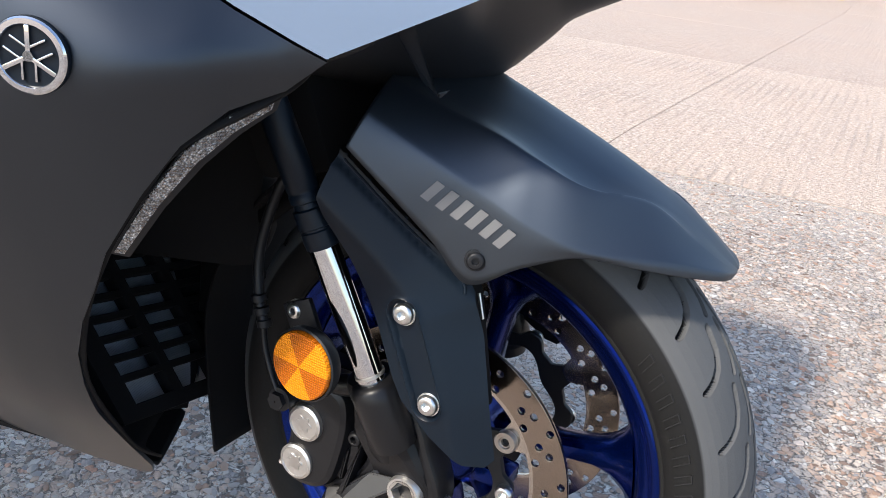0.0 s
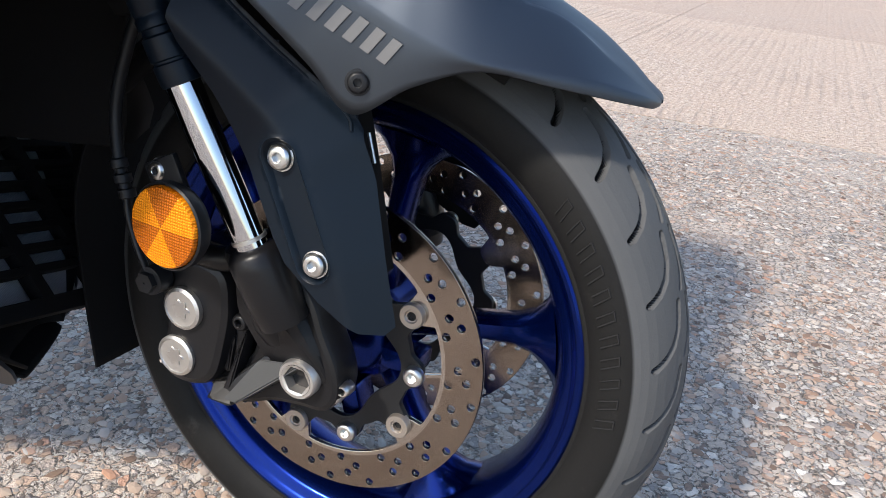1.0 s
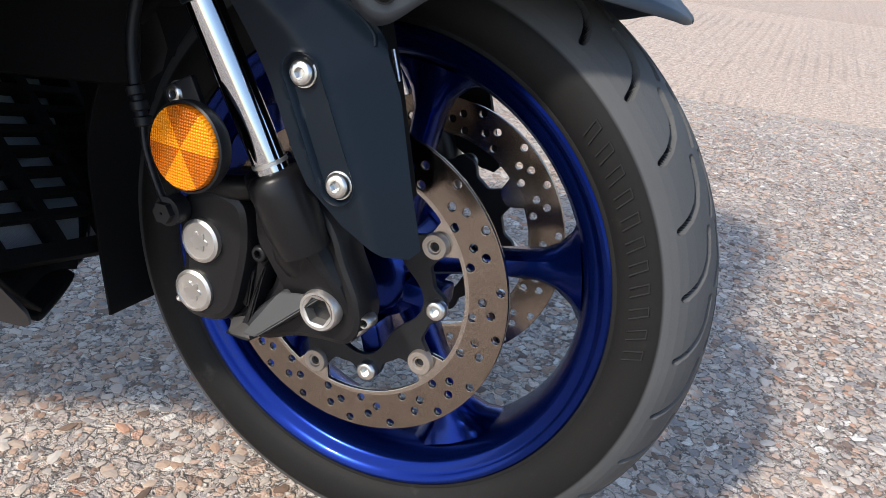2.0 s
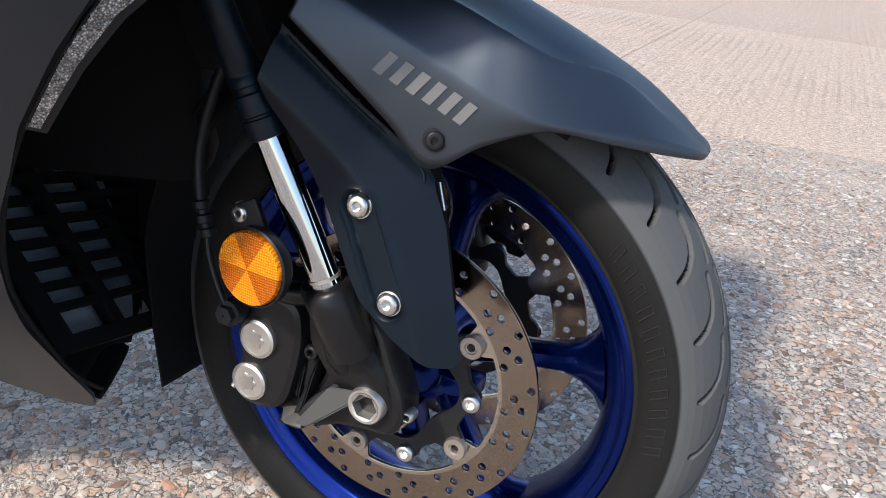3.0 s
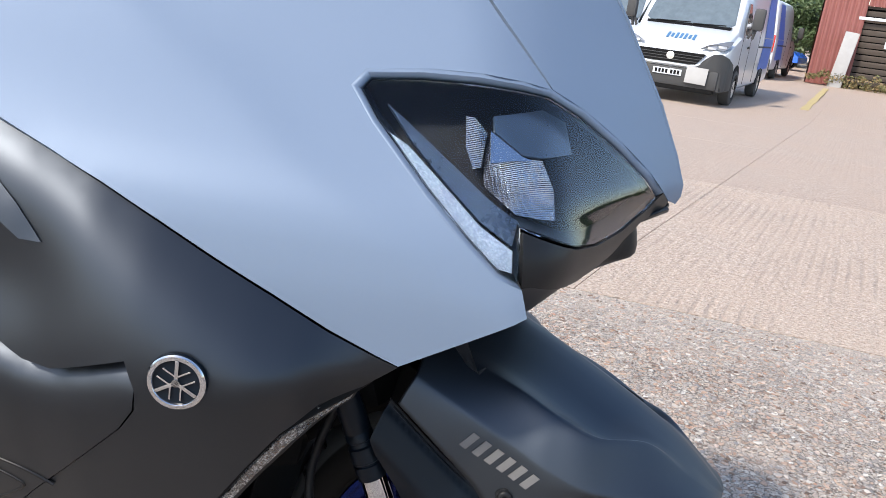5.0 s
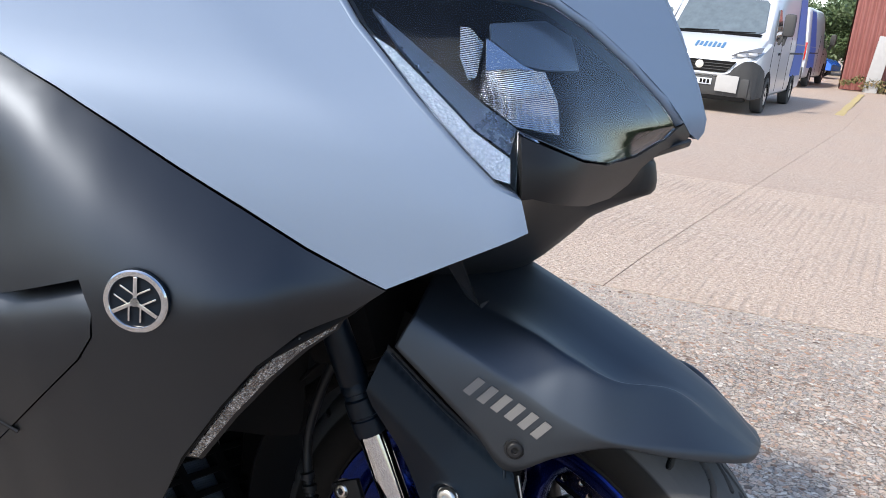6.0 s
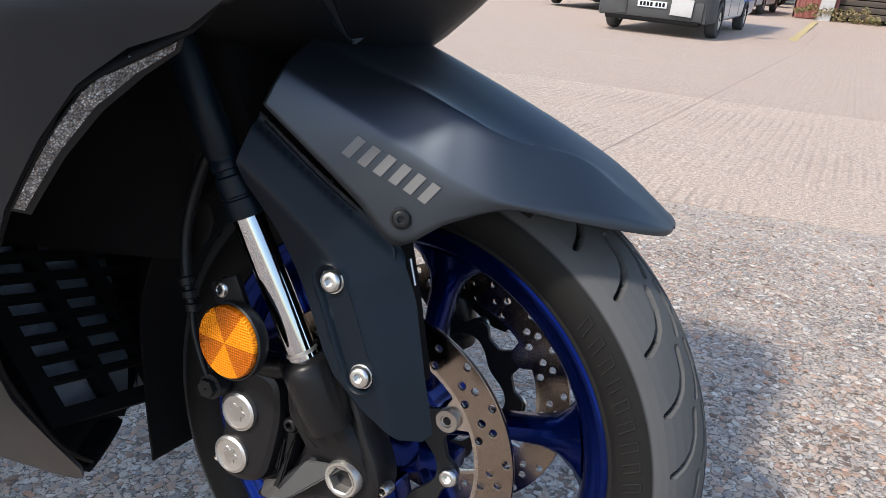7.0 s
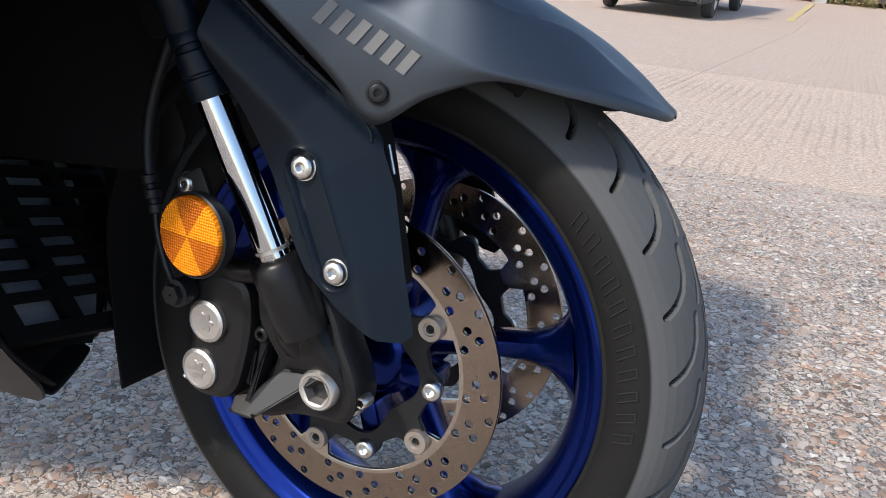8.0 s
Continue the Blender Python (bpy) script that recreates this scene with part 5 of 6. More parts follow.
# dark underside of the nose
nose = (((0.102, 0.046, 0.760), (0.108, 0.026, 0.759), (0.118, 0.759)),
        ((0.046, 0.084, 0.741), (0.066, 0.055, 0.743), (0.076, 0.743)),
        ((0.037, 0.090, 0.727), (0.070, 0.055, 0.732), (0.078, 0.732)),
        ((0.020, 0.098, 0.715), (0.073, 0.055, 0.711), (0.082, 0.709)),
        ((0.002, 0.118, 0.713), (0.060, 0.055, 0.703), (0.068, 0.701)),
        ((-0.012, 0.135, 0.713), (0.022, 0.055, 0.682), (0.030, 0.680)),
        ((-0.045, 0.180, 0.718), (0.005, 0.055, 0.664), (0.012, 0.662)),
        ((-0.068, 0.218, 0.722), (-0.034, 0.058, 0.628), (-0.028, 0.622)),
        ((-0.076, 0.245, 0.712), (-0.080, 0.060, 0.606), (-0.076, 0.602)),
        ((-0.105, 0.264, 0.680), (-0.140, 0.060, 0.600), (-0.140, 0.598)),
        ((-0.158, 0.268, 0.644), (-0.200, 0.060, 0.606), (-0.200, 0.604)),
        ((-0.200, 0.240, 0.640), (-0.290, 0.060, 0.620), (-0.290, 0.620)))
rows_n = []
for a, b, (cu, cz) in nose:
    m = ((a[0] + b[0]) / 2, (a[1] + b[1]) / 2, (a[2] + b[2]) / 2 - 0.004)
    rib = [Vector((q[0], -q[1], q[2])) for q in (a, m, b)] + [Vector((cu, 0, cz))]
    rows_n.append(rib + [Vector((p.x, -p.y, p.z)) for p in reversed(rib[:-1])])
shell(part("nose_underside", loft(rows_n, 3, 4), M_PLASTIC, bike, "black moulded underside of the nose", BODY), 0.003)
part("stay", hull([(u, -w + d, z) for u, w, z in ((-0.120, 0.272, 0.668), (-0.108, 0.280, 0.671), (-0.099, 0.232, 0.634), (-0.086, 0.222, 0.623)) for d in (0.0, 0.004)]), M_GUARD, bike, "thin satin black stay under the nose", BODY)
part("stay_clip", hull([(u, -w + d, z) for u, w, z in ((-0.088, 0.224, 0.626), (-0.085, 0.221, 0.622), (-0.079, 0.215, 0.628)) for d in (0.0, 0.003)]), M_GUARD, bike, "", BODY)
# Pale strip imitates the light caught by the tray's far edge.
part("lit_edge_strip", tube([(-0.032, 0.060, 0.608), (-0.012, 0.060, 0.634), (0.008, 0.060, 0.657)], 0.0020, 8), M_BARE, bike, "", BODY)
part("nose_screw", lathe([(0.0045, 0.002), (0.0045, -0.001), (0.0030, -0.0016), (0.0001, -0.0012)], 16), M_BARE, bike, "", BODY @ aim((-0.052, -0.105, 0.646), (0.2, -0.7, -0.6)))

# wheel well, radiator grille and belly
ARCH = ((0.185, -0.312), (0.240, -0.312), (0.285, -0.317), (0.363, -0.324), (0.435, -0.311), (0.502, -0.284), (0.551, -0.256), (0.585, -0.233), (0.622, -0.178), (0.645, -0.158), (0.67, -0.13))
well = []
for z in (0.668, 0.645, 0.622, 0.585, 0.551, 0.502, 0.435, 0.363, 0.285, 0.240, 0.188):
    e = table(z, ARCH)
    deep = table(z, ((0.185, 0.02), (0.24, 0.07), (0.30, 0.12), (0.45, 0.17), (0.55, 0.15), (0.63, 0.12), (0.67, 0.05)))
    w = lower_w(e, z) - 0.003 if z > 0.22 else 0.048
    rib = [Vector((e + 0.002, -w, z)), Vector((e - deep * 0.35, -w * 0.93, z)), Vector((e - deep * 0.85, -w * 0.75, z)), Vector((e - deep, -w * 0.4, z)), Vector((e - deep, 0, z))]
    well.append(rib + [Vector((q.x, -q.y, q.z)) for q in reversed(rib[:-1])])
shell(part("wheel_well", loft(well, 4, 3), M_INNER, bike, "dull black wall behind the front wheel", BODY), 0.003)
g_across = Vector((0.30, 0.95, 0)).normalized()
g_up = (Vector((-0.05, 0, 0.07)) - g_across * Vector((-0.05, 0, 0.07)).dot(g_across)).normalized()
GR = BODY @ Matrix.Translation((-0.322, 0.020, 0.228)) @ Matrix((g_across, g_up.cross(g_across), g_up)).transposed().to_4x4()
radiator = part("radiator", moved(plate([(-0.068, 0.010), (0.16, -0.042), (0.16, 0.150), (-0.068, 0.195)], 0.012), Matrix.Translation((0, 0.022, 0))), M_FIN, bike, "grey radiator core behind a black grid", GR)
cells = []
for c in range(3):
    for r in range(8):
        x0 = -0.059 + c * 0.0695
        h = 0.0250 if r == 0 else 0.0145
        z0 = -0.0026 + (0.0 if r == 0 else 0.0335 + (r - 1) * 0.0225)
        cells.append([(x, z0 - 0.23 * x + d) for x, d in ((x0, 0), (x0 + 0.055, 0), (x0 + 0.055, h), (x0, h))])
part("grille_frame", plate([(-0.085, 0.0), (0.17, -0.062), (0.17, 0.165), (-0.085, 0.205)], 0.016, cells, 0.0015), M_INNER, radiator, "black moulded grille with oblong openings")
belly = []
for uu, w, zc, ze in ((-0.312, 0.048, 0.178, 0.183), (-0.36, 0.066, 0.192, 0.203), (-0.448, 0.098, 0.236, 0.248), (-0.53, 0.13, 0.278, 0.292), (-0.80, 0.20, 0.34, 0.39)):
    belly.append([Vector((uu, -w, ze)), Vector((uu, -w * 0.8, zc + 0.35 * (ze - zc))), Vector((uu, -w * 0.4, zc + 0.05 * (ze - zc))), Vector((uu, 0, zc)), Vector((uu, w * 0.4, zc + 0.05 * (ze - zc))), Vector((uu, w * 0.8, zc + 0.35 * (ze - zc))), Vector((uu, w, ze))])
shell(part("belly_pan", loft(belly, 5, 3), M_INNER, bike, "dull black belly pan", BODY), 0.004)
back = bmesh.new()
bring = [back.verts.new(p) for p in [right(lower_w, -0.01)(-0.79, z) for z in (0.40, 0.5, 0.6, 0.7, 0.8)] + [right(upper_w, -0.01)(-0.79, z) for z in (0.95, 1.07)] + [left(upper_w, -0.01)(-0.79, z) for z in (1.07, 0.95)] + [left(lower_w, -0.01)(-0.79, z) for z in (0.8, 0.7, 0.6, 0.5, 0.40)]]
back.faces.new(bring)
part("back_wall", back, M_INNER, bike, "", BODY, sharp=0)
top_rows = [[right(upper_w, 0.001)(u, z), Vector((u, -upper_w(u, z) * 0.4, z + 0.012)), Vector((u, 0, z + 0.016)), Vector((u, upper_w(u, z) * 0.4, z + 0.012)), left(upper_w, 0.001)(u, z)] for u, z in ((-0.05, 1.05), (-0.20, 1.0), (-0.45, 1.06), (-0.80, 1.08))]
shell(part("dash_cover", loft(top_rows, 4, 2), M_PLASTIC, bike, "black cover behind the nose", BODY), 0.003)
stand = part("side_stand", tube([(-0.60, 0.16, 0.30), (-0.58, 0.24, 0.14), (-0.57, 0.30, 0.045)], 0.011, 10), M_CAST, bike, "", BODY)
rear_wheel = part("rear_wheel", lathe([(0.19, -0.06), (0.215, -0.075), (0.245, -0.08), (0.268, -0.055), (0.278, 0.0), (0.268, 0.055), (0.245, 0.08), (0.215, 0.075), (0.19, 0.06), (0.05, 0.03), (0.05, -0.03)], 64, True), M_TYRE, bike, "", BODY @ Matrix.Translation((-1.40, 0, 0.28)))
tail = [[Vector((u, -w, z0)), Vector((u, -w * 1.05, (z0 + z1) / 2)), Vector((u, -w * 0.7, z1)), Vector((u, w * 0.7, z1)), Vector((u, w * 1.05, (z0 + z1) / 2)), Vector((u, w, z0))] for u, w, z0, z1 in ((-0.79, 0.20, 0.25, 0.70), (-1.0, 0.18, 0.35, 0.76), (-1.3, 0.15, 0.55, 0.82), (-1.62, 0.07, 0.75, 0.85))]
part("tail_fairing", loft(tail, 5, 3), M_DARK, bike, "matt graphite seat and tail bodywork", BODY)


# ------------------------------------------------------------------ yard: vehicles
def extruded(side, half_w, crown=0.0, n=5):
    """A body shell from its side outline (y back, z up), pulled in a little towards its flanks' top."""
    verts, faces, k = [], [], len(side)
    xs = [-half_w, -half_w * 0.97, 0, half_w * 0.97, half_w]
    for i, x in enumerate(xs):
        for y, z in side:
            pinch = 1 - 0.10 * max(0.0, (z - 1.1) / 1.4) if crown else 1.0
            inset = 0.03 if i in (0, 4) else 0.0
            cy, cz = 2.6, 1.2
            verts.append((x * pinch, y + (cy - y) * inset * 0.3, z + (cz - z) * inset * 0.6))
    for i in range(len(xs) - 1):
        for q in range(k):
            p = (q + 1) % k
            faces.append((i * k + q, i * k + p, (i + 1) * k + p, (i + 1) * k + q))
    faces.append(tuple(range(k)))
    faces.append(tuple(4 * k + q for q in range(k))[::-1])
    return mesh_of("extruded", verts, faces)


def panel3(points, thick_dir, thick=0.02):
    """A flat patch with thickness."""
    bm = bmesh.new()
    a = [bm.verts.new(p) for p in points]
    b = [bm.verts.new(Vector(p) + Vector(thick_dir) * thick) for p in points]
    bm.faces.new(a)
    bm.faces.new(b[::-1])
    for i in range(len(a)):
        bm.faces.new((a[i - 1], a[i], b[i], b[i - 1]))
    return bm


def road_wheel(parent, x, y, r=0.34, w=0.22):
    wh = part("wheel", lathe([(r * 0.60, -w / 2), (r * 0.86, -w / 2), (r * 0.97, -w * 0.4), (r, -w * 0.2), (r, w * 0.2), (r * 0.97, w * 0.4), (r * 0.86, w / 2), (r * 0.60, w / 2)], 32, True), M_TYRE, parent, "black road wheel", pose(x, y, r, 0, 0, 90))
    part("wheel_trim", lathe([(0.001, -w * 0.42), (r * 0.30, -w * 0.46), (r * 0.55, -w * 0.40), (r * 0.61, -w * 0.45)], 24), M_BARE, wh, "grey steel wheel trim")
    part("wheel_trim", lathe([(0.001, w * 0.42), (r * 0.30, w * 0.46), (r * 0.55, w * 0.40), (r * 0.61, w * 0.45)], 24), M_BARE, wh, "grey steel wheel trim")


def van_shell():
    """A panel van's closed body from rounded cross-sections along its length."""
    stations = ((-0.02, 0.80, 0.72, 0.32, 0.86), (0.03, 0.90, 0.82, 0.29, 1.00), (0.14, 0.97, 0.88, 0.28, 1.10), (0.36, 1.01, 0.92, 0.28, 1.20), (0.66, 1.02, 0.93, 0.28, 1.285), (0.96, 1.025, 0.93, 0.28, 1.36), (1.28, 1.025, 0.90, 0.28, 1.71), (1.60, 1.025, 0.86, 0.28, 2.05),
                (1.78, 1.025, 0.86, 0.28, 2.22), (2.10, 1.025, 0.86, 0.28, 2.42), (2.60, 1.025, 0.86, 0.28, 2.52), (5.60, 1.025, 0.86, 0.30, 2.52), (5.84, 1.02, 0.85, 0.32, 2.47), (5.92, 1.00, 0.83, 0.35, 2.40))
    verts, faces = [], []
    for y, wb, wr, zb, zt in stations:
        belt = min(1.30, zt - 0.12)
        half = [(0.0, zb), (wb * 0.93, zb), (wb * 0.985, zb + 0.05), (wb, zb + 0.16), (wb, belt - 0.10), (wb * 0.99, belt), (wr + (wb - wr) * 0.15, zt - 0.10), (wr * 0.99, zt - 0.045), (wr * 0.93, zt - 0.012), (wr * 0.80, zt), (0.0, zt + 0.012)]
        verts += [(x, y, z) for x, z in half] + [(-x, y, z) for x, z in reversed(half[1:-1])]
    k = len(verts) // len(stations)
    for i in range(len(stations) - 1):
        for q in range(k):
            p = (q + 1) % k
            faces.append((i * k + q, i * k + p, (i + 1) * k + p, (i + 1) * k + q))
    faces += [tuple(range(k)), tuple((len(stations) - 1) * k + q for q in range(k))[::-1]]
    bm = bmesh.new()
    bm.from_mesh(mesh_of("van_shell", verts, faces))
    return bm


def van(name_label, m, rear_blue=True):
    """A high-roofed panel van; its front faces -y, its front bumper at y = 0."""
    v = thing("van", name_label, "van", m)
    part("body", van_shell(), M_VANWHITE, v, "white painted van body", sharp=28)
    scr = [(-0.74, 0.99, 1.385), (0.74, 0.99, 1.385), (0.83, 1.06, 1.44), (0.755, 1.52, 1.94), (0.69, 1.57, 2.005), (-0.69, 1.57, 2.005), (-0.755, 1.52, 1.94), (-0.83, 1.06, 1.44)]
    part("windscreen", panel3([(x, y - 0.016, z + 0.016) for x, y, z in scr], (0, -0.73, 0.68), 0.010), M_DARKGLASS, v, "dark windscreen with a cloudy sky reflection in its colour", sharp=0)
    part("scuttle", panel3([(-0.78, 0.90, 1.355), (0.78, 0.90, 1.355), (0.80, 0.985, 1.39), (-0.80, 0.985, 1.39)], (0, -0.4, 0.9), 0.012), M_INNER, v, "black strip under the windscreen", sharp=0)
    for x0, x1 in ((-0.62, 0.02), (0.08, 0.68)):
        part("wiper", tube([(x0, 0.955, 1.405), (x1, 0.985, 1.425)], 0.011, 6, 1), M_INNER, v)
    part("bumper", box(1.80, 0.16, 0.34, 0.05, Matrix.Translation((0, 0.02, 0.46))), M_BUMPER, v, "dark grey plastic bumper")
    part("bumper_lip", box(1.70, 0.20, 0.10, 0.03, Matrix.Translation((0, 0.06, 0.27))), M_INNER, v)
    for sx in (-1, 1):
        lobe = [(0.44, -0.085, 0.33), (0.44, -0.085, 0.60), (0.60, -0.085, 0.80), (0.76, -0.070, 0.925), (0.90, 0.000, 0.935), (1.010, 0.14, 0.87), (1.050, 0.38, 0.78), (1.050, 0.54, 0.62), (1.050, 0.54, 0.30), (0.96, 0.0, 0.27), (1.02, 0.12, 0.30), (0.5, 0.1, 0.30), (0.9, 0.4, 0.4), (0.7, 0.15, 0.85)]
        bm = bmesh.new()
        for x, y, z in lobe:
            bm.verts.new((sx * x, y, z))
        bmesh.ops.convex_hull(bm, input=bm.verts[:])
        bmesh.ops.bevel(bm, geom=bm.edges[:], offset=0.012, segments=2, affect="EDGES")
        part("bumper_corner", bm, M_BUMPER, v, "swollen dark grey plastic corner")
        lamp = [(0.49, -0.010, 0.975), (0.90, 0.075, 0.985), (0.965, 0.22, 1.06), (0.975, 0.36, 1.155), (0.90, 0.26, 1.145), (0.70, 0.06, 1.075), (0.62, 0.030, 1.050)]
        lens = part("headlight", panel3([(sx * x, y - 0.014, z + 0.010) for x, y, z in lamp], (sx * 0.35, -0.85, 0.35), 0.022), M_LAMPGLASS, v, "clear swept-back headlamp", sharp=0)
        for q in range(2):
            part("lamp_cell", box(0.15, 0.02, 0.055, 0.01, pose(sx * (0.68 + 0.17 * q), 0.005 + 0.075 * q, 1.015 + 0.035 * q, -35, 0, sx * 24)), M_BARE, lens, "bright reflector cell")
        part("mirror", joined(box(0.20, 0.18, 0.40, 0.06, Matrix.Translation((sx * 1.20, 1.20, 1.60))), box(0.05, 0.05, 0.20, 0.015, pose(sx * 1.10, 1.22, 1.34, 0, sx * 22, 0)), box(0.05, 0.05, 0.20, 0.015, pose(sx * 1.16, 1.22, 1.34, 0, sx * 10, 0))), M_BUMPER, v, "tall black door mirror")
        part("side_window", panel3([(sx * 1.022, 1.12, 1.30), (sx * 1.022, 1.98, 1.30), (sx * 0.925, 1.98, 1.88), (sx * 0.925, 1.66, 1.88), (sx * 1.0, 1.22, 1.44)], (sx, 0, 0.17), 0.008), M_DARKGLASS, v, "dark cab window", sharp=0)
        for y, z0, h in ((1.06, 0.82, 0.92), (2.06, 1.05, 1.36), (3.30, 1.05, 1.36)):
            part("door_seam", box(0.006, 0.012, h, 0, Matrix.Translation((sx * 1.026, y, z0))), M_INNER, v, "", sharp=0)
        part("door_handle", box(0.03, 0.20, 0.05, 0.012, Matrix.Translation((sx * 1.035, 1.86, 1.08))), M_BUMPER, v, "black door handle")
        part("slide_rail", box(0.012, 2.1, 0.04, 0.005, Matrix.Translation((sx * 1.03, 4.45, 1.10))), M_BUMPER, v)
        if rear_blue:
            part("blue_wrap", panel3([(sx * 1.029, 3.9, 0.62), (sx * 1.029, 5.55, 0.62), (sx * 1.029, 5.55, 1.28), (sx * 1.029, 4.15, 1.28)], (sx, 0, 0), 0.004), M_VANBLUE, v, "blue vinyl panel over the rear flank", sharp=0)
            part("blue_wrap", panel3([(sx * 1.022, 4.15, 1.30), (sx * 1.022, 5.55, 1.30), (sx * 0.892, 5.55, 2.40), (sx * 0.892, 4.6, 2.40)], (sx, 0, 0.15), 0.004), M_VANBLUE, v, "blue vinyl panel over the rear flank", sharp=0)
        for y in (1.0, 4.45):
            # No opening is cut; a dark plate on the flank imitates its shade.
            part("arch_shade_plate", moved(plate([(0.44 * math.cos(radians(a)), 0.40 * math.sin(radians(a))) for a in range(0, 181, 12)] + [(-0.44, -0.06), (0.44, -0.06)], 0.02, [], 0.004), Matrix.Translation((sx * 1.022, y, 0.36)) @ Matrix.Rotation(radians(90), 4, "Z")), M_INNER, v, "dark plate standing in for the shaded wheel opening")
            road_wheel(v, sx * 0.935, y)
    part("grille", panel3([(-0.62, -0.030, 0.90), (0.62, -0.030, 0.90), (0.46, -0.045, 0.70), (-0.46, -0.045, 0.70)], (0, -1, 0), 0.02), M_INNER, v, "black front grille", sharp=0)
    for k in range(3):
        w = 0.98 + 0.10 * k
        part("grille_slat", box(w, 0.02, 0.012, 0.003, Matrix.Translation((0, -0.055, 0.745 + 0.05 * k))), M_BUMPER, v)
    part("grille_trim", tube([(-0.68, -0.03, 0.88), (-0.48, -0.06, 0.685), (0.0, -0.07, 0.672), (0.48, -0.06, 0.685), (0.68, -0.03, 0.88)], 0.022, 8, 4), M_VANWHITE, v, "white bar round the grille")
    part("round_badge", lathe([(0.070, 0.0), (0.070, -0.02), (0.001, -0.026)], 24), M_BARE, v, "plain round silver badge", pose(0, -0.055, 0.815))
    p = part("number_plate", box(0.52, 0.012, 0.11, 0.004, Matrix.Translation((0.0, -0.080, 0.53))), M_VANWHITE, v, "white plate with dark bars")
    for k in range(7):
        part("plate_bar", box(0.042, 0.004, 0.07, 0, Matrix.Translation((-0.20 + k * 0.062 + (0.03 if k > 3 else 0), -0.088, 0.53))), M_INNER, p, "", sharp=0)
    part("taped_board", box(0.38, 0.012, 0.29, 0.004, pose(0.53, -0.105, 0.52, 0, 2, 0)), M_BOARD, v, "grey board over the bumper")
    for k in range(7):
        h = (0.23, 0.16, 0.23, 0.20, 0.23, 0.16, 0.23)[k]
        part("bonnet_sign_bar", box(0.046, 0.006, h, 0, Matrix.Translation((-0.17 + k * 0.078, 0.240, 1.166)) @ Matrix.Rotation(radians(-66), 4, "X")), M_SIGNBLUE, v, "plain blue bar of a sign", sharp=0)
    for x in (-0.5, 0.0, 0.45):
        part("roof_rib", tube([(x, 1.75, 2.21), (x, 2.08, 2.425), (x, 2.6, 2.54)], 0.010, 6, 3), M_VANWHITE, v)
    return v


V1 = pose(-2.87, 14.15, fall(15.0), 0, 0, -0.75)
van("white high-roof panel van with a grey board on its bumper", V1)


def tail_van():
    """A second van seen from behind."""
    v = van("white and blue panel van parked nose away", pose(-3.25, 33.6, fall(22), 0, 0, 178), True)
    for sx in (-1, 1):
        part("tail_light", box(0.10, 0.05, 0.55, 0.015, Matrix.Translation((sx * 0.93, 5.93, 1.15))), M_REDLAMP, v, "red tail lamp")
    part("rear_bumper", box(1.95, 0.14, 0.40, 0.04, Matrix.Translation((0, 5.93, 0.46))), M_BUMPER, v)
    part("rear_wrap", panel3([(-0.62, 5.955, 1.0), (-0.78, 5.955, 1.0), (-0.70, 5.925, 2.28), (-0.54, 5.925, 2.28)], (0, 1, 0), 0.004), M_SIGNBLUE, v, "plain blue strip of a sign", sharp=0)


tail_van()
van("white panel van standing further back", pose(-6.3, 20.5, fall(20), 0, 0, -3), False)


def small_car(m):
    c = thing("car", "bright blue hatchback parked beyond the vans", "car", m)
    side = [(0.0, 0.35), (0.02, 0.62), (0.25, 0.78), (0.95, 0.92), (1.55, 1.38), (2.5, 1.48), (3.4, 1.40), (3.85, 0.95), (3.95, 0.60), (3.90, 0.32)]
    part("body", extruded(side, 0.86, 0.0), M_CARBLUE, c, "glossy bright blue paint", sharp=35)
    part("windscreen", panel3([(-0.66, 1.02, 0.98), (0.66, 1.02, 0.98), (0.58, 1.50, 1.36), (-0.58, 1.50, 1.36)], (0, -0.6, 0.8), 0.03), M_DARKGLASS, c, "", sharp=0)
    part("roof", box(1.35, 1.7, 0.05, 0.02, Matrix.Translation((0, 2.45, 1.475))), M_VANWHITE, c, "white roof")
    for sx in (-1, 1):
        for y in (0.75, 3.15):
            road_wheel(c, sx * 0.74, y, 0.30, 0.19)


small_car(pose(-2.3, 40.5, fall(32), 0, 0, 80))


# ------------------------------------------------------------------ yard: buildings and planting
shed = thing("shed", "red-painted corrugated shed with a dark slatted door", "building", kind="")
SX, SY, SZ = -1.42, 30.0, fall(20)


def corrugated(length, height, pitch=0.20, depth=0.035):
    verts, faces = [], []
    n = int(length / pitch * 6)
    for i in range(n + 1):
        s = i / 6
        f = s % 1.0
        d = depth * (1 if f < 0.4 else 0 if 0.5 < f < 0.9 else 0.5)
        for z in (0, height):
            verts += [(i * pitch / 6, -d, z), (i * pitch / 6, 0.05, z)]
    for i in range(n):
        a, b = i * 4, (i + 1) * 4
        faces += [(a, b, b + 2, a + 2), (a + 1, a + 3, b + 3, b + 1), (a + 2, b + 2, b + 3, a + 3), (a, a + 1, b + 1, b)]
    return mesh_of("sheet", verts, faces, False)


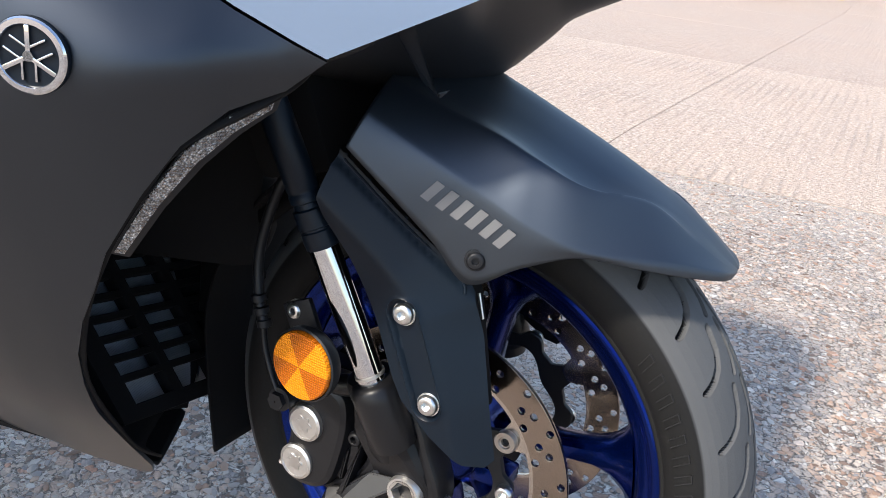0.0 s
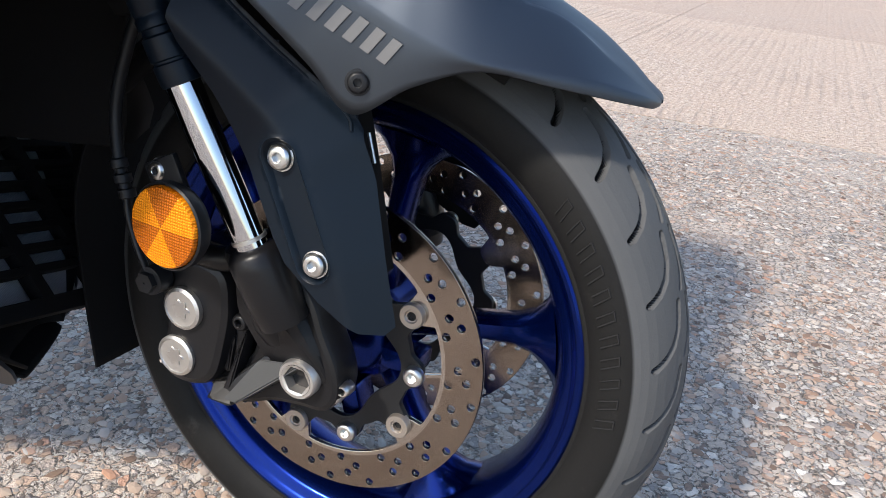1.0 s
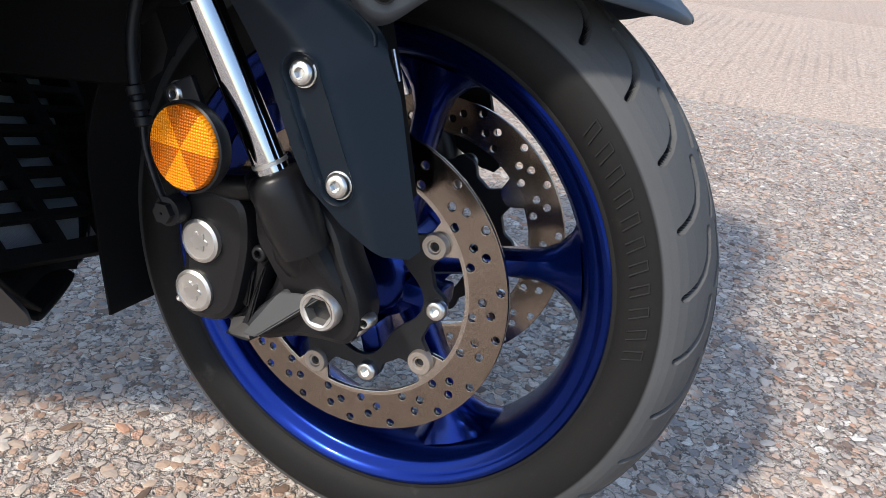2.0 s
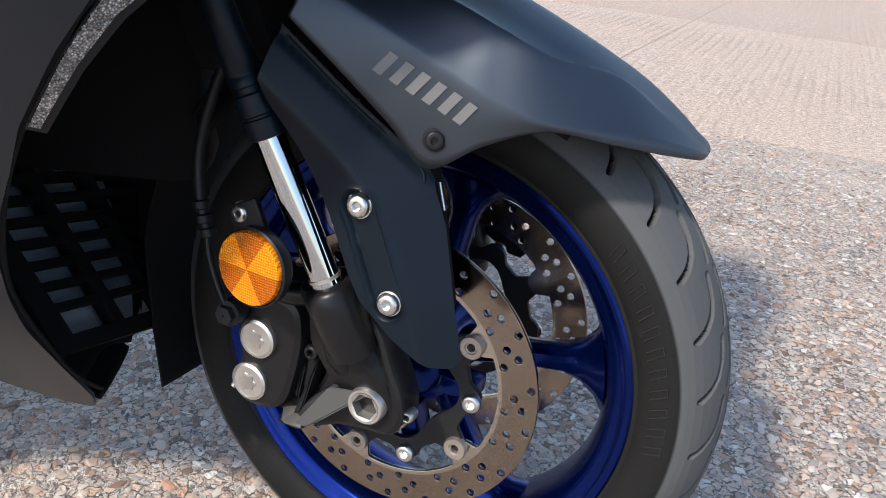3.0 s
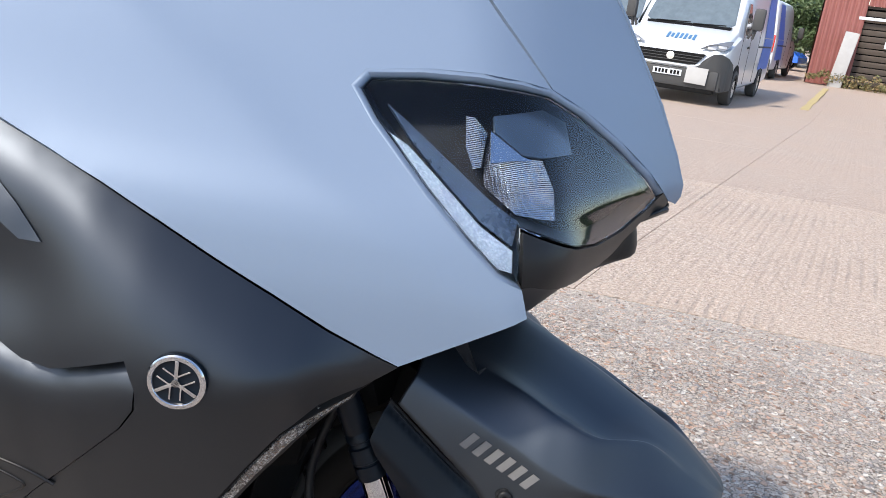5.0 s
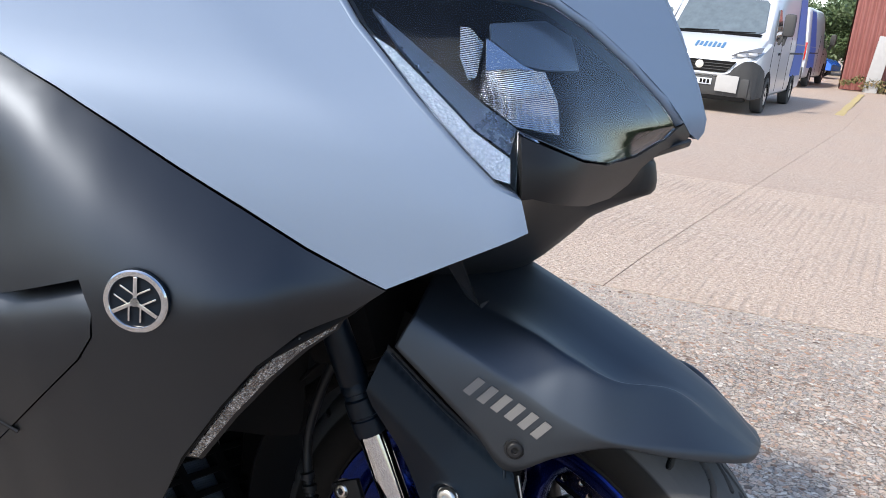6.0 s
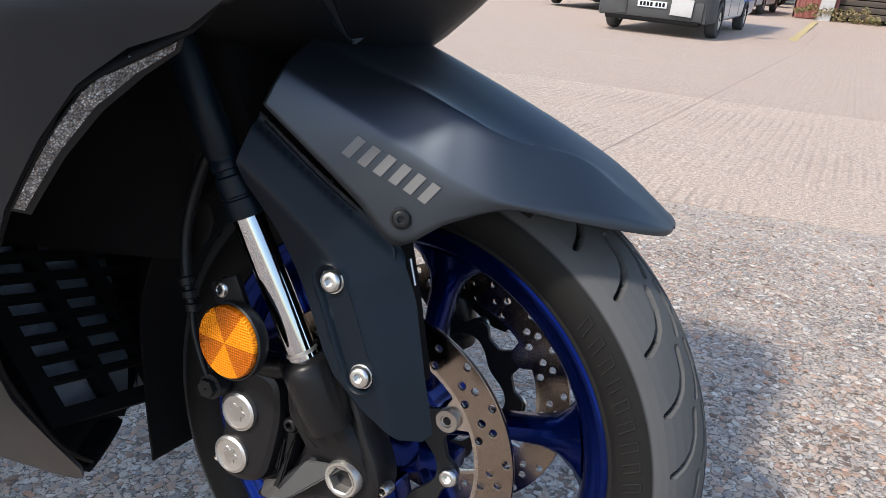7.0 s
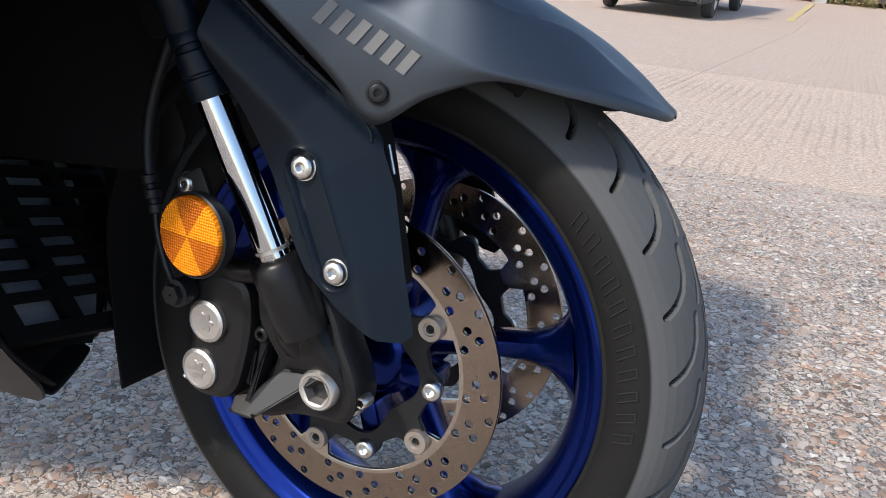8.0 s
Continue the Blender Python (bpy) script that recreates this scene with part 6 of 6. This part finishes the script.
part("wall", corrugated(1.35, 3.6), M_REDSHEET, shed, "faded red corrugated sheeting", pose(SX, SY, SZ), sharp=0)
part("wall", corrugated(14, 3.6), M_REDSHEET, shed, "faded red corrugated sheeting", pose(SX, SY, SZ) @ Matrix.Rotation(radians(86), 4, "Z"), sharp=0)
part("wall", corrugated(6, 1.0), M_REDSHEET, shed, "faded red corrugated sheeting", pose(SX + 1.35, SY + 0.02, SZ + 2.7), sharp=0)
part("wall", box(6, 0.1, 2.7, 0, Matrix.Translation((SX + 4.0, SY + 0.35, SZ + 1.35))), M_INNER, shed, "", sharp=0)
part("roof", box(7.0, 11.6, 0.10, 0.02, pose(SX + 3.55, SY + 5.95, SZ + 4.35, 7, 0, 0)), M_REDSHEET, shed, "low red metal roof", sharp=0)
door = part("slatted_door", box(5.8, 0.06, 0.08, 0.01, Matrix.Translation((SX + 4.0, SY + 0.12, SZ + 2.66))), M_TIMBER, shed, "dark weathered horizontal boards")
for k in range(12):
    part("door_board", box(5.7, 0.05, 0.17, 0.012, pose(SX + 4.0, SY + 0.16, SZ + 0.22 + k * 0.205, 16, 0, 0)), M_TIMBER, door)
for k in range(4):
    part("door_sign", box(0.46, 0.012, 0.24, 0.004, Matrix.Translation((SX + 2.35 + k * 0.72, SY + 0.02, SZ + 1.52))), M_VANWHITE, shed, "small blank white notice")
part("door_rail", box(5.7, 0.05, 0.10, 0.01, Matrix.Translation((SX + 4.0, SY - 0.02, SZ + 2.30))), M_VANWHITE, shed, "pale rail over the boards")
part("post", box(0.44, 0.16, 1.86, 0.03, pose(SX + 1.02, SY - 0.45, SZ + 0.88, 0, 5, 0)), M_BOARD, shed, "leaning pale concrete post")

line = thing("yellow_line", "worn yellow kerb line painted on the concrete", "road marking", kind="structure")
for k in range(9):
    y = 17.6 + k * 1.13
    part("painted_strip", box(0.17 - 0.03 * (k % 3 == 1), 1.11, 0.006, 0.001, pose(-0.61, y, fall(y) + 0.004)), M_YELLOW, line, sharp=0)


def leaf_cloud(rng, lobes, leaf, count):
    """Many small leaf quads filling rough lobes."""
    verts, faces = [], []
    for _ in range(count):
        c, r = lobes[rng.randrange(len(lobes))]
        d = Vector((rng.gauss(0, 1), rng.gauss(0, 1), rng.gauss(0, 1))).normalized() * r * rng.uniform(0.55, 1.08)
        p = Vector(c) + d
        a = Vector((rng.gauss(0, 1), rng.gauss(0, 1), rng.gauss(0, 1))).normalized()
        b = a.cross(Vector((rng.gauss(0, 1), rng.gauss(0, 1), rng.gauss(0, 1)))).normalized()
        s = leaf * rng.uniform(0.6, 1.4)
        i = len(verts)
        verts += [p - a * s, p - b * s * 0.45, p + a * s, p + b * s * 0.45]
        faces.append((i, i + 1, i + 2, i + 3))
    return mesh_of("leaves", verts, faces, False)


def tree(rng, x, y, h, spread):
    z = fall(min(y, 40))
    t = thing("tree", "leafy green tree behind the yard", "tree", pose(x, y, z), "trees behind the yard")
    part("trunk", tube([(0, 0, 0), (0.1, 0, h * 0.3), (0, 0.1, h * 0.6), (0.1, 0, h * 0.85)], [0.22, 0.18, 0.11, 0.04], 10), M_BARK, t, "brown bark")
    lobes = []
    for _ in range(11):
        a, e = rng.uniform(0, 6.28), rng.uniform(0.2, 1.0)
        lobes.append(((math.cos(a) * spread * e, math.sin(a) * spread * e, h * rng.uniform(0.35, 0.95)), rng.uniform(0.5, 0.95) * spread * 0.55))
    for q in range(4):
        c = lobes[q][0]
        part("limb", tube([(0, 0, h * 0.35), (c[0] * 0.5, c[1] * 0.5, (h * 0.4 + c[2]) / 2), c], [0.09, 0.06, 0.02], 7), M_BARK, t)
    part("crown", leaf_cloud(rng, lobes, 0.11, 9000), M_LEAF, t, "dense mid-green leaves", sharp=0)


rng_t = random.Random(5)
for x, y, h, s in ((-3.2, 48, 3.3, 2.2), (-0.6, 46, 4.0, 2.2), (2.2, 43, 6.0, 2.9), (-6.0, 52, 3.3, 2.4), (-11.5, 52, 3.8, 2.6), (7.0, 47, 8.0, 3.6), (-17, 50, 4.4, 3.0), (13, 46, 8.0, 3.8), (-24, 48, 5.0, 3.4), (-2.0, 56, 4.0, 2.6)):
    tree(rng_t, x, y, h, s)
hedge_rng = random.Random(9)
lobes_h = [((-40 + i * 1.6, 58 + hedge_rng.uniform(-1, 1), fall(40) + hedge_rng.uniform(0.8, 2.6)), hedge_rng.uniform(1.1, 1.8)) for i in range(60)]
tagged(part("woods", leaf_cloud(hedge_rng, lobes_h, 0.26, 22000), M_LEAF, sharp=0), "dark green line of woods beyond the yard", "woods", kind="stuff")
weed_rng = random.Random(3)
lobes_w = [((SX + 0.1 + i * 0.16, SY - 0.45 - 0.1 * weed_rng.random(), SZ + weed_rng.uniform(0.05, 0.4)), weed_rng.uniform(0.08, 0.2)) for i in range(16)] + [((SX + 1.2 + i * 0.35, SY - 0.25, SZ + 0.08), 0.12) for i in range(24)]
tagged(part("weeds", leaf_cloud(weed_rng, lobes_w, 0.05, 2600), M_WEED, sharp=0), "dry green and brown weeds along the shed", "weeds", kind="stuff")

# ------------------------------------------------------------------ loose stones on the near slab
stone_rng = random.Random(21)
sv, sf = [], []
ico = [(0, 0, 1), (0.894, 0, 0.447), (0.276, 0.851, 0.447), (-0.724, 0.526, 0.447), (-0.724, -0.526, 0.447), (0.276, -0.851, 0.447), (0.724, 0.526, -0.447), (-0.276, 0.851, -0.447), (-0.894, 0, -0.447), (-0.276, -0.851, -0.447), (0.724, -0.526, -0.447)]
ico_f = [(0, 1, 2), (0, 2, 3), (0, 3, 4), (0, 4, 5), (0, 5, 1), (1, 6, 2), (2, 7, 3), (3, 8, 4), (4, 9, 5), (5, 10, 1), (2, 6, 7), (3, 7, 8), (4, 8, 9), (5, 9, 10), (1, 10, 6)]
for _ in range(30000):
    x = stone_rng.uniform(-1.3, 1.7)
    y = stone_rng.uniform(-0.45, 2.0)
    if y > joint_y(0, x) - 0.02:
        continue
    s = 0.0022 + 0.0048 * stone_rng.random() ** 2.2
    a, fl = stone_rng.uniform(0, 6.28), stone_rng.uniform(0.12, 0.30)
    ca, sa, st = math.cos(a), math.sin(a), stone_rng.uniform(1.0, 2.0)
    b = len(sv)
    for px, py, pz in ico:
        qx, qy = px * s * st * stone_rng.uniform(0.7, 1.3), py * s * stone_rng.uniform(0.7, 1.3)
        sv.append((x + qx * ca - qy * sa, y + qx * sa + qy * ca, s * fl * 0.15 + pz * s * fl))
    sf += [tuple(b + i for i in f) for f in ico_f]
tagged(part("pebbles", mesh_of("pebbles", sv, sf, False), M_PEBBLE, sharp=0), "small brown, grey and white pebbles set in the concrete", "pebbles", kind="stuff")
